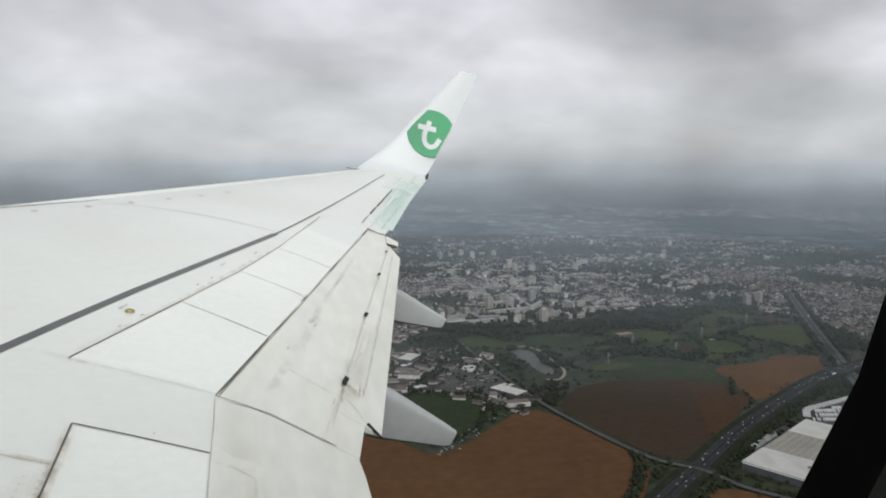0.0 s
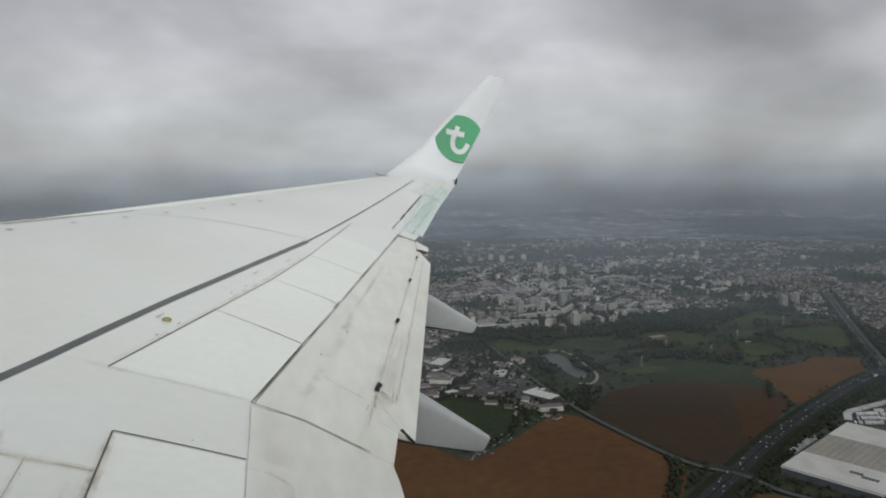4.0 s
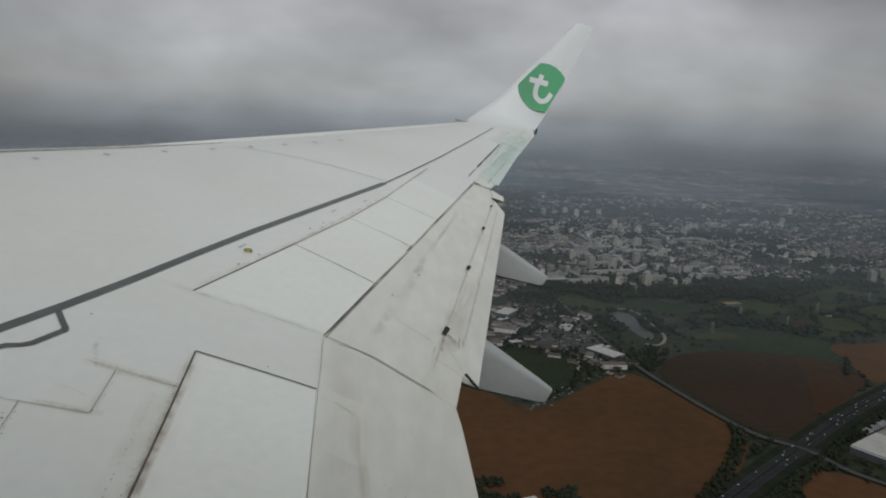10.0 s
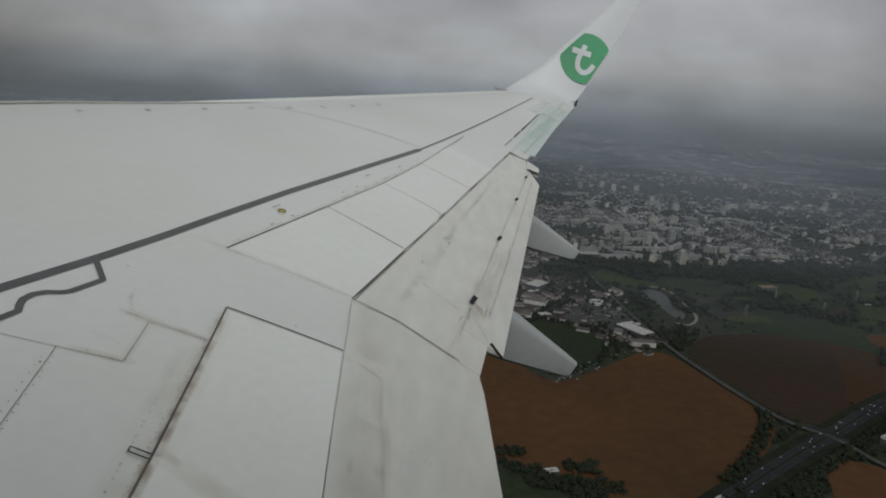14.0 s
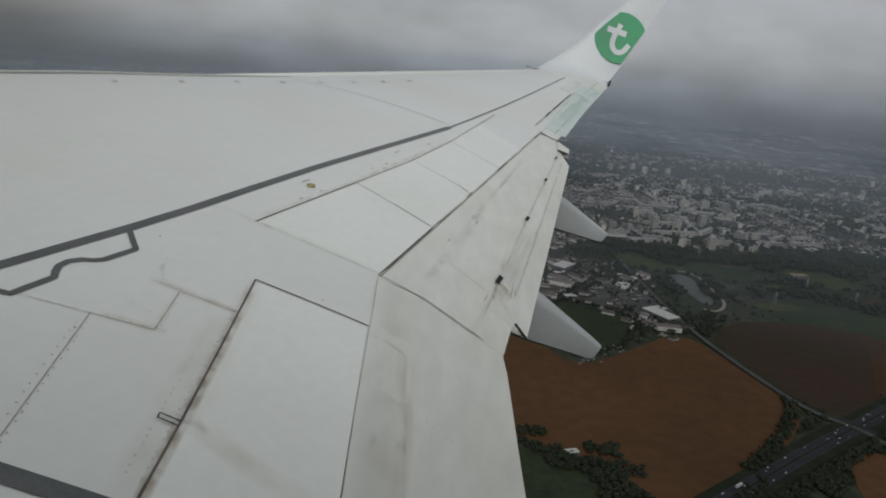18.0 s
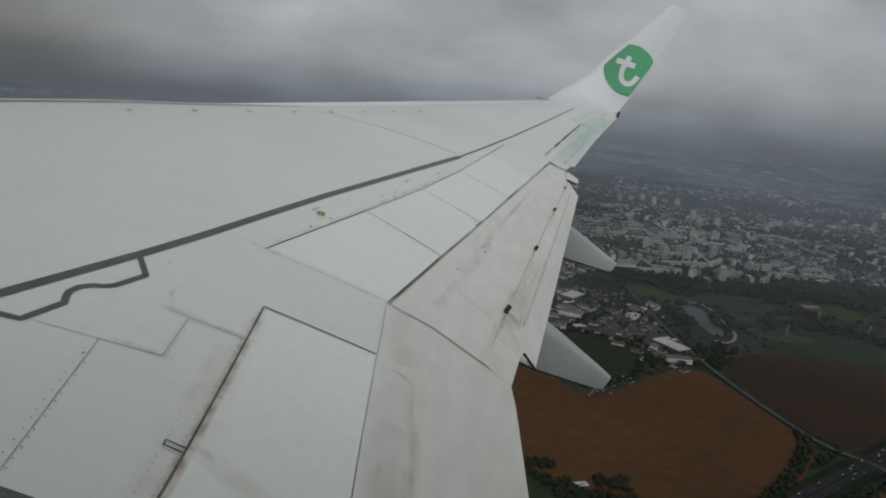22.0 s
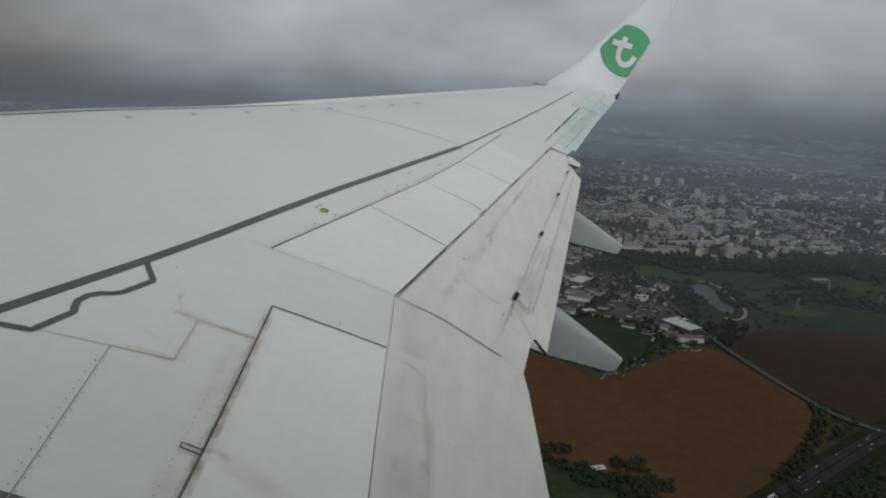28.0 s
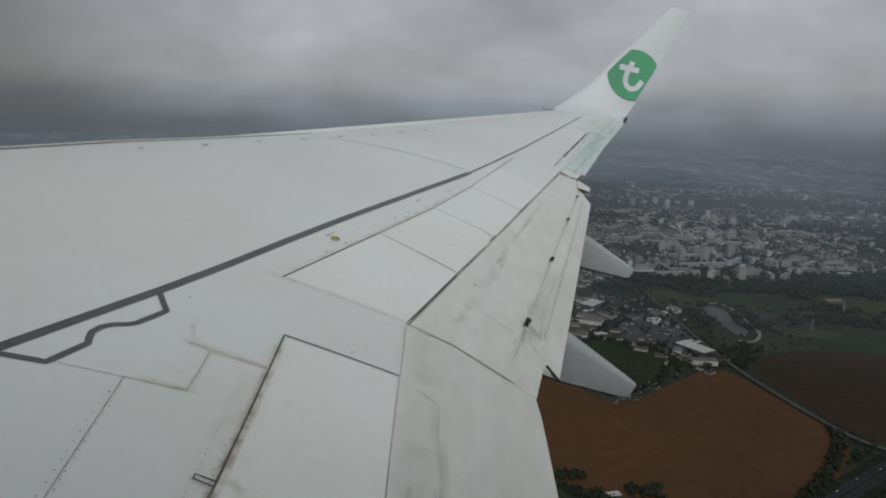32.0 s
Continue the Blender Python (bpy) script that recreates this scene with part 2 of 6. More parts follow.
M_FILM = stain_material("thin warm dirt film", (0.30, 0.26, 0.20), 0.16, 2.5)
M_SOIL = stain_material("brown dirt film", (0.36, 0.28, 0.19), 0.55, 3.5)
M_HALO = stain_material("faint rust halo", (0.50, 0.33, 0.15), 0.13, 4.0)
M_GRIME = stain_material("grey grime", (0.26, 0.23, 0.19), 0.15, 11.0)
M_TAN = stain_material("tan leak stain", (0.46, 0.30, 0.14), 0.20, 9.0)
M_OCHRE = stain_material("rusty hinge grime", (0.29, 0.16, 0.065), 0.48, 14.0)
M_MINT = material("mottled mint primer", (0.615, 0.695, 0.645), 0.45, spots=(0.69, 0.735, 0.71), scale=1.8, strength=0.02)
M_MINTY = stain_material("thin mint film", (0.50, 0.66, 0.57), 0.30, 0.8)
M_RIVET = material("rivet heads", (0.43, 0.395, 0.345), 0.5, strength=0.25)

def land_material(*args, **more):
    """Rough ground and roofs, with almost no gloss."""
    return material(*args, gloss=0.06, **more)


M_GROUND = land_material("mixed scrub and grass", (0.030, 0.037, 0.022), 0.9, spots=(0.046, 0.046, 0.037), scale=0.004, fine=0.05, strength=0.3)
M_BROWN = land_material("ripe brown crop", (0.088, 0.0460, 0.0222), 0.95, spots=(0.066, 0.0360, 0.0185), scale=0.004, fine=0.05, strength=0.12)
M_DARKSOIL = land_material("dark ploughed soil", (0.041, 0.0268, 0.0188), 0.95, spots=(0.034, 0.0285, 0.0185), scale=0.005, fine=0.07, strength=0.12)
M_TURN = land_material("half-ripe brown crop", (0.051, 0.0295, 0.0165), 0.95, spots=(0.042, 0.027, 0.016), scale=0.006, fine=0.07, strength=0.12)
M_ORANGE = land_material("ochre stubble", (0.083, 0.044, 0.019), 0.95, spots=(0.07, 0.038, 0.018), scale=0.01, fine=0.08, strength=0.1)
M_GRASS = land_material("meadow grass", (0.042, 0.052, 0.021), 0.95, spots=(0.032, 0.040, 0.018), scale=0.012, fine=0.09, strength=0.18)
M_DRYGRASS = land_material("dry meadow grass", (0.050, 0.056, 0.026), 0.95, spots=(0.040, 0.048, 0.022), scale=0.012, fine=0.09, strength=0.18)
M_DKGRASS = land_material("dark meadow", (0.026, 0.035, 0.0195), 0.95, spots=(0.033, 0.042, 0.022), scale=0.012, fine=0.09, strength=0.18)
M_VERGE = land_material("dark rough verge", (0.016, 0.020, 0.0125), 0.95, spots=(0.023, 0.027, 0.017), scale=0.03, fine=0.2, strength=0.25)
M_LANE = land_material("pale worn lane", (0.062, 0.061, 0.059), 0.9, spots=(0.082, 0.080, 0.075), scale=0.03, fine=0.3, strength=0.15)
M_ASPHALT = land_material("worn asphalt", (0.024, 0.025, 0.028), 0.85, spots=(0.032, 0.033, 0.036), scale=0.03, fine=0.4, strength=0.15)
M_YARD = land_material("grey yard asphalt", (0.056, 0.055, 0.052), 0.85, spots=(0.084, 0.082, 0.078), scale=0.03, fine=0.3, strength=0.25)
M_LINE = land_material("white road paint", (0.06, 0.06, 0.059), 0.7, strength=0.2)
M_WATER = material("grey pond water", (0.060, 0.063, 0.058), 0.55, strength=0.1, scale=0.02, gloss=0.25)
M_LEAF = land_material("tree foliage", (0.0225, 0.0278, 0.0178), 0.9, spots=(0.031, 0.037, 0.0235), scale=0.02, fine=0.5, strength=0.22, island=0.11)
M_WALL = land_material("house walls", (0.23, 0.22, 0.20), 0.9, spots=(0.38, 0.365, 0.34), scale=0.01, fine=0.3, strength=0.2, island=0.65)
M_TILE = land_material("house roofs", (0.086, 0.068, 0.059), 0.9, spots=(0.10, 0.096, 0.095), scale=0.006, fine=0.4, strength=0.2, island=0.7)
M_HWALL = land_material("rendered house walls", (0.27, 0.255, 0.23), 0.9, spots=(0.36, 0.345, 0.32), scale=0.2, fine=1.5, strength=0.12, piece=0.45)
M_HTILE = land_material("house roof tiles", (0.054, 0.047, 0.043), 0.9, spots=(0.078, 0.07, 0.066), scale=0.15, fine=2.0, strength=0.2, piece=0.6)
M_BLOCK = land_material("pale apartment render", (0.385, 0.362, 0.305), 0.85, spots=(0.30, 0.28, 0.24), scale=0.05, fine=0.6, strength=0.15, piece=0.45)
M_BAND = material("dark window bands", (0.10, 0.105, 0.11), 0.5, scale=0.3, strength=0.4)
M_ROOFW = land_material("white membrane roof", (0.43, 0.42, 0.39), 0.75, spots=(0.36, 0.35, 0.33), scale=0.03, fine=0.3, strength=0.08)
M_ROOFG = land_material("grey metal roof", (0.21, 0.215, 0.22), 0.6, spots=(0.26, 0.26, 0.255), scale=0.05, fine=0.4, strength=0.12, piece=0.3)
M_ROOFB = land_material("beige sheet roof", (0.235, 0.218, 0.19), 0.7, spots=(0.20, 0.187, 0.165), scale=0.03, fine=0.3, strength=0.12)
M_ROOFR = land_material("red sheet roof", (0.19, 0.06, 0.055), 0.7, spots=(0.15, 0.055, 0.05), scale=0.08, strength=0.15)
M_CLAD = land_material("dark cladding", (0.10, 0.105, 0.115), 0.6, strength=0.2, scale=0.1)
M_CAR = material("car paint", (0.19, 0.19, 0.195), 0.35, strength=0.05, piece=0.9)
M_TRAIL = material("white trailer sides", (0.46, 0.46, 0.45), 0.5, strength=0.08, piece=0.2)
M_TYRE = land_material("black rubber and chassis", (0.02, 0.02, 0.02), 0.8, strength=0.2)
M_PATH = land_material("pale gravel", (0.23, 0.21, 0.17), 0.95, scale=0.1, strength=0.15)
M_EARTH = land_material("bare earth", (0.22, 0.165, 0.11), 0.95, spots=(0.16, 0.125, 0.09), scale=0.04, strength=0.2)


# ---------------------------------------------------------------- builders
def mesh_from(name, verts, faces, mat, smooth=False):
    me = bpy.data.meshes.new(name)
    me.from_pydata([tuple(v) for v in verts], [], faces)
    me.materials.append(mat)
    if smooth:
        me.polygons.foreach_set("use_smooth", [True] * len(me.polygons))
    me.update()
    return me


def part(name, me, parent, label=""):
    ob = new(name, me)
    ob.parent = parent
    return tagged(ob, label) if label else ob


def thing(name, label, category, at=None, group="", kind=""):
    ob = new(name)
    if at is not None:
        ob.matrix_basis = at
    return tagged(ob, label, category, group, kind)


def flat(name, label, category, pts, z, mat, depth=0.25):
    """A thin slab of land with the outline pts, its top at z."""
    n = len(pts)
    vs = [(x, y, z) for x, y in pts] + [(x, y, z - depth) for x, y in pts]
    fs = [tuple(range(n))] + [(i + n, (i + 1) % n + n, (i + 1) % n, i) for i in range(n)]
    me = mesh_from(name, vs, fs, mat)
    return tagged(new(name, me), label, category, kind="structure")


def rounded(pts, rounds=2):
    """Cut the corners of an outline by up to twenty metres, so that fields get soft corners."""
    for k in range(rounds):
        out = []
        for i, a in enumerate(pts):
            b = pts[(i + 1) % len(pts)]
            c = min(0.25, 20.0 / (2 ** k) / (math.dist(a, b) + 1e-6))
            out += [(a[0] + (b[0] - a[0]) * c, a[1] + (b[1] - a[1]) * c), (b[0] + (a[0] - b[0]) * c, b[1] + (a[1] - b[1]) * c)]
        pts = out
    return pts


def smooth_line(pts, n=8):
    """Catmull-Rom through points of any length."""
    p = [np.array(q, float) for q in pts]
    p = [2 * p[0] - p[1]] + p + [2 * p[-1] - p[-2]]
    out = []
    for i in range(1, len(p) - 2):
        for k in range(n):
            t = k / n
            out.append(0.5 * (2 * p[i] + (p[i + 1] - p[i - 1]) * t + (2 * p[i - 1] - 5 * p[i] + 4 * p[i + 1] - p[i + 2]) * t * t + (3 * p[i] - p[i - 1] - 3 * p[i + 1] + p[i + 2]) * t ** 3))
    return out + [p[-2]]


def strip(name, line, left, right, z, mat):
    """A ribbon along a line on the ground between two offsets."""
    vs, fs = [], []
    for i, q in enumerate(line):
        d = np.array(line[min(i + 1, len(line) - 1)]) - np.array(line[max(i - 1, 0)])
        nrm = np.array((-d[1], d[0])) / (np.hypot(*d) + 1e-9)
        for o in (left, right):
            vs.append((*(np.array(q) + nrm * o), z))
    for i in range(len(line) - 1):
        fs.append((2 * i, 2 * i + 1, 2 * i + 3, 2 * i + 2))
    return mesh_from(name, vs, fs, mat)


def box_mesh(name, x0, x1, y0, y1, z0, z1, mat, bev=0.0):
    bm = bmesh.new()
    bmesh.ops.create_cube(bm, size=1, matrix=Matrix.LocRotScale(((x0 + x1) / 2, (y0 + y1) / 2, (z0 + z1) / 2), None, (x1 - x0, y1 - y0, z1 - z0)))
    if bev:
        bmesh.ops.bevel(bm, geom=list(bm.edges), offset=bev, segments=2, affect="EDGES", profile=0.5)
    me = bpy.data.meshes.new(name)
    bm.to_mesh(me)
    bm.free()
    me.materials.append(mat)
    return me


# ================================================================ THE AIRLINER
# Aircraft axes: x aft, y starboard, z up; the nose points ten degrees up.
CRAFT = Matrix(((0.98468, 0.0, 0.17439, -0.424), (0.00231, 0.99991, -0.01307, -1.6178), (-0.17438, 0.01327, 0.98459, 448.6672), (0, 0, 0, 1)))
airliner = thing("airliner", "white twin-jet airliner with swept wing and green emblem on its winglet", "aeroplane", CRAFT)
DIHEDRAL, KINK = math.tan(radians(7.5)), 5.58


def te_x(y):
    if y >= KINK:
        return 0.251 * (y - KINK)
    s = KINK - y
    return 0.014 * min(s / 0.1, 1) + 0.061 * s + 0.0142 * min(s, 1.65) ** 2 + 0.04 * max(s - 1.65, 0)


def le_x(y):
    return -3.25 + 0.557 * (y - 8)


def skin(x, y):
    """Height of the wing's upper side, flaps included."""
    te, le = te_x(y), le_x(y)
    if x <= te:
        u = max((x - le) / (te - le), 0.0)
        nose = 0.010 * (te - le) * max(1 - u / 0.05, 0) ** 2
        droop = float(np.interp(y, (7, 8, 9, 10, 11, 14, 16.4), (-0.045, -0.030, 0.015, 0.040, 0.050, 0.05, 0.02))) * (1 - u) ** 2
        return DIHEDRAL * (y - 5.6) - 0.096 * (1 - u) + (te - le) * 0.14 * u * (1 - u) - nose - droop
    # The inboard flap is curved downwards more strongly than the outboard one.
    d = x - te
    inner = 0.55 * min(d, 0.35) ** 2 + 0.385 * min(max(d - 0.35, 0), 0.34) + 0.32 * max(d - 0.69, 0)
    outer = 0.20 * min(d, 0.6) + 0.5 * max(d - 0.6, 0)
    blend = min(max((y - 5.6) / 0.6, 0), 1)
    return DIHEDRAL * (y - 5.6) - 0.02 - inner * (1 - blend) - outer * blend


def loft(name, rings, mat, caps=True, smooth=True):
    n = len(rings[0])
    vs = [v for r in rings for v in r]
    fs = []
    for i in range(len(rings) - 1):
        for k in range(n):
            fs.append((i * n + k, i * n + (k + 1) % n, (i + 1) * n + (k + 1) % n, (i + 1) * n + k))
    if caps:
        fs += [tuple(range(n))[::-1], tuple(range((len(rings) - 1) * n, len(rings) * n))]
    me = mesh_from(name, vs, fs, mat, smooth)
    bm = bmesh.new()
    bm.from_mesh(me)
    bmesh.ops.recalc_face_normals(bm, faces=bm.faces)
    bm.to_mesh(me)
    bm.free()
    me.update()
    if smooth:
        me.set_sharp_from_angle(angle=radians(35))
    return me


def wing_ring(y, nu=26):
    te, le = te_x(y), le_x(y)
    c = te - le
    up, low = [], []
    for k in range(nu + 1):
        u = (k / nu) ** 1.6
        x = le + u * c
        up.append((x, y, skin(x, y)))
        chord = DIHEDRAL * (y - 5.6) - 0.096 * (1 - u)
        low.append((x, y, chord - 0.02 * c * (1 - max(1 - u / 0.05, 0) ** 2) - c * 0.16 * u * (1 - u) * (1 - u) - 0.035 * u))
    return up + low[::-1][:-1]


wing = part("wing", loft("wing", [wing_ring(1.7 + (16.45 - 1.7) * i / 60) for i in range(61)], M_WHITE), airliner, "white painted swept wing skin with faint dirt")


def on_skin(pts, step=0.12):
    """Points on the wing's skin along a polyline of x, y."""
    out = []
    for a, b in zip(pts, pts[1:]):
        n = max(int(math.dist(a, b) / step), 1)
        out += [(a[0] + (b[0] - a[0]) * k / n, a[1] + (b[1] - a[1]) * k / n) for k in range(n)]
    return out + [tuple(pts[-1])]


def ribbon(name, pts, width, mat, parent, lift=0.003, label="", step=0.12, width_end=None):
    line = on_skin(pts, step)
    vs, fs = [], []
    for i, q in enumerate(line):
        a, b = line[max(i - 1, 0)], line[min(i + 1, len(line) - 1)]
        d = Vector((b[0] - a[0], b[1] - a[1])).normalized()
        w = width + ((width_end if width_end is not None else width) - width) * i / max(len(line) - 1, 1)
        for s in (-0.5, 0.5):
            x, y = q[0] - d.y * w * s, q[1] + d.x * w * s
            vs.append((x, y, skin(x, y) + lift))
    for i in range(len(line) - 1):
        fs.append((2 * i, 2 * i + 2, 2 * i + 3, 2 * i + 1))
    me = mesh_from(name, vs, fs, mat)
    uv = me.uv_layers.new(name="UVMap").data
    for f in me.polygons:
        for li, vi in zip(f.loop_indices, f.vertices):
            uv[li].uv = (vi % 2, (vi // 2) / max(len(line) - 1, 1))
    return part(name, me, parent, label)


def panel(name, corners, mat, parent, lift=0.006, nu=6, nv=14, label="", skirt=0.02):
    """A plate lying on the skin between four corners (x, y), with edges that go down into it."""
    a, b, c, d = (Vector(p) for p in corners)
    vs, fs = [], []
    for i in range(nv + 1):
        for k in range(nu + 1):
            p = a.lerp(b, k / nu).lerp(d.lerp(c, k / nu), i / nv)
            vs.append((p.x, p.y, skin(p.x, p.y) + lift))
    for i in range(nv):
        for k in range(nu):
            o = i * (nu + 1) + k
            fs.append((o, o + 1, o + nu + 2, o + nu + 1))
    rim = list(range(nu + 1)) + [i * (nu + 1) + nu for i in range(1, nv + 1)] + [nv * (nu + 1) + k for k in range(nu - 1, -1, -1)] + [i * (nu + 1) for i in range(nv - 1, 0, -1)]
    base = len(vs)
    vs += [(vs[r][0], vs[r][1], vs[r][2] - skirt) for r in rim]
    fs += [(rim[i], rim[(i + 1) % len(rim)], base + (i + 1) % len(rim), base + i) for i in range(len(rim))]
    me = mesh_from(name, vs, fs, mat)
    bm = bmesh.new()
    bm.from_mesh(me)
    bmesh.ops.recalc_face_normals(bm, faces=bm.faces)
    bm.to_mesh(me)
    bm.free()
    return part(name, me, parent, label)


# Flight spoilers in a row along the trailing edge, with the ground spoiler inboard of the kink.
FRONT = [(-0.78, 5.69), (-0.39, 6.82), (-0.07, 7.76), (0.20, 8.71), (0.46, 9.75)]
BACK = [(0.0, 5.62), (0.235, 6.54), (0.485, 7.51), (0.715, 8.46), (0.96, 9.42)]
for i in range(4):
    f0, f1, b0, b1 = (Vector(p) for p in (FRONT[i], FRONT[i + 1], BACK[i], BACK[i + 1]))
    g = 0.006
    panel("spoiler", [f0.lerp(f1, g), b0.lerp(b1, g), b0.lerp(b1, 1 - g), f0.lerp(f1, 1 - g)], M_SPOIL, airliner, label="white flush spoiler panel")
    if i:
        half = tuple((Vector(FRONT[i]) + Vector(BACK[i])) / 2)
        last = tuple(Vector(FRONT[i]).lerp(Vector(BACK[i]), 0.985))
        ribbon("spoiler_gap", [FRONT[i], half], 0.007, M_SEAM_SOFT if i == 1 else M_SEAM_FAINT, airliner, 0.007)
        ribbon("spoiler_gap", [half, last], 0.011 if i == 1 else 0.008, M_SEAM_DIM if i == 1 else M_SEAM_SOFT, airliner, 0.007)
ribbon("hinge_gap", [FRONT[0], (-0.59, 6.24), FRONT[1]], 0.010, M_SEAM, airliner, 0.008)
ribbon("hinge_gap", [FRONT[1], FRONT[2], FRONT[3]], 0.011, M_SEAM_MID, airliner, 0.008)
ribbon("hinge_gap", [FRONT[3], (0.63, 10.5)], 0.012, M_SEAM_SOFT, airliner, 0.008)
ribbon("hinge_stain", [(-0.80, 5.69), (-0.39, 6.85), (0.2, 8.74)], 0.06, M_TAN, airliner, 0.0075)
ribbon("chord_stain", [(-1.0, 5.72), FRONT[0], BACK[0]], 0.07, M_GRIME, wing, 0.0065)
panel("ground_spoiler", [(-0.56, 5.03), (0.040, 5.0), (te_x(2.6) - 0.012, 2.6), (-0.37, 2.6)], M_SPOIL, airliner, label="white ground spoiler panel, dirty along its hinge")
ribbon("hinge_gap", [(-0.57, 5.04), (-0.52, 4.5), (-0.47, 3.9)], 0.008, M_SEAM, airliner, 0.009, width_end=0.010)
ribbon("hinge_gap", [(-0.47, 3.9), (-0.38, 2.6)], 0.010, M_SEAM, airliner, 0.009)
ribbon("hinge_grime", [(-0.57, 5.05), (-0.515, 4.5), (-0.465, 3.9), (-0.375, 2.7)], 0.06, M_OCHRE, airliner, 0.0075)
ribbon("hinge_grime", [(-0.56, 4.98), (-0.50, 4.4), (-0.45, 3.9)], 0.13, M_HALO, airliner, 0.0072)
ribbon("hinge_grime", [(-0.47, 3.93), (-0.36, 3.89), (-0.2, 3.82), (0.1, 3.72)], 0.12, M_HALO, airliner, 0.0076)
ribbon("hinge_grime", [(-0.48, 3.93), (-0.42, 3.92), (-0.36, 3.895)], 0.05, M_TAN, airliner, 0.0078, step=0.04)
ribbon("hinge_grime", [(-0.72, 4.72), (-0.62, 4.715), (-0.50, 4.70)], 0.05, M_TAN, wing, 0.0076, step=0.05)
ribbon("panel_grime", [(-0.98, 4.74), (-0.83, 4.725), (-0.56, 4.71)], 0.022, M_TAN, wing, 0.0045, step=0.05)
ribbon("panel_grime", [(-1.0, 4.97), (-0.975, 4.85), (-0.92, 4.75)], 0.03, M_GRIME, wing, 0.0045, step=0.05)
ribbon("panel_grime", [(-1.0, 4.51), (-0.91, 4.50), (-0.85, 4.48)], 0.022, M_GRIME, wing, 0.0045, step=0.05)
ribbon("panel_grime", [(-0.87, 4.36), (-0.74, 4.39)], 0.05, M_TAN, wing, 0.0045, step=0.05)
ribbon("spoiler_gap", [(-0.57, 5.045), (0.045, 5.01)], 0.011, M_SEAM, airliner, 0.008)

# Black walkway stripe with its stepped outline inboard.
ribbon("walkway_stripe", [(-2.25, 2.4), (-1.57, 4.32), (-1.27, 5.16), (-0.94, 6.17), (-0.70, 6.88), (0.15, 9.23)], 0.057, M_STRIPE, wing, 0.004, "black walkway stripe along the wing")
ribbon("walkway_stripe", [(0.15, 9.23), (0.369, 9.93), (0.763, 11.25), (1.225, 12.89), (1.97, 15.65)], 0.022, M_STRIPE, wing, 0.004)
ribbon("walkway_outline", smooth_line([(-1.27, 5.12), (-1.20, 5.02), (-1.15, 4.95)], 4), 0.03, M_STRIPE, wing, 0.005)
ribbon("walkway_outline", [(-1.15, 4.955), (-1.215, 4.77), (-1.245, 4.735), (-1.29, 4.71), (-1.325, 4.66), (-1.335, 4.60), (-1.32, 4.55), (-1.30, 4.505), (-1.36, 4.30), (-1.56, 4.27)], 0.032, M_STRIPE, wing, 0.005, step=0.03)
ribbon("walkway_end", [(-1.62, 3.44), (-0.88, 3.455), (-0.45, 3.46)], 0.075, M_STRIPE, wing, 0.004)

rings = []
for i in range(25):
    y = 2.2 + (10.3 - 2.2) * i / 24
    up = 0.016 * min((10.3 - y) / 1.0, 1.0) + 0.002
    x0, x1 = le_x(y) - 0.02, le_x(y) + 0.21
    xm = (x0 + x1) / 2
    rings.append([(x0, y, skin(x0, y) - 0.02), (x0 + 0.02, y, skin(x0, y) + up * 0.8), (xm, y, skin(xm, y) + up), (x1, y, skin(x1, y) + up), (x1, y, skin(x1, y) - 0.01)])
part("slat", loft("slat", rings, M_WHITE, smooth=False), airliner, "white leading-edge slat, slightly open")
ribbon("slat_gap", [(le_x(4.0) + 0.232, 4.0), (le_x(10.2) + 0.232, 10.2)], 0.045, M_SEAM_DIM, wing, 0.006, width_end=0.02)
# Riveted access panels between stripe and ground spoiler.
for run, w, m in (([(-1.4, 4.31), (-1.05, 4.345)], 0.005, M_SEAM_FAINT), ([(-1.05, 4.345), (-0.79, 4.375)], 0.0045, M_SEAM_SOFT), ([(-1.05, 4.345), (-0.83, 3.0)], 0.004, M_SEAM_SOFT), ([(-0.79, 4.375), (-0.825, 4.72)], 0.0035, M_SEAM_SOFT),
                  ([(-0.93, 4.735), (-0.825, 4.72), (-0.55, 4.71)], 0.003, M_SEAM_FAINT), ([(-1.7, 9.85), (-0.96, 9.63), (0.15, 9.33)], 0.012, M_SEAM_FAINT)):
    ribbon("panel_seam", run, w, m, wing, 0.004)


def dots(name, pts, r, mat, parent, lift=0.004, squash=1.0):
    vs, fs = [], []
    for x, y in pts:
        o = len(vs)
        for k in range(8):
            a = math.tau * k / 8
            px, py = x + r * math.cos(a), y + r * squash * math.sin(a)
            vs.append((px, py, skin(px, py) + lift))
        fs.append(tuple(range(o, o + 8)))
    return tagged(part(name, mesh_from(name, vs, fs, mat), parent), kind="stuff")


rivets = []
for a, b, off, n in (((-0.538, 4.68), (-0.448, 3.6), -0.024, 24), ((-0.538, 4.6), (-0.448, 3.6), -0.078, 22), ((-1.04, 4.28), (-0.90, 3.4), 0.015, 18), ((-1.04, 4.25), (-0.90, 3.4), -0.019, 16),
                     ((-1.0, 4.36), (-0.8, 4.385), 0.012, 5), ((-0.92, 4.735), (-0.56, 4.72), 0.0, 13), ((-0.80, 4.42), (-0.825, 4.7), 0.02, 4)):
    for k in range(n):
        t = k / (n - 1)
        rivets.append((a[0] + (b[0] - a[0]) * t + off, a[1] + (b[1] - a[1]) * t + random.uniform(-0.012, 0.012)))
dots("rivets", rivets, 0.0036, M_RIVET, wing)
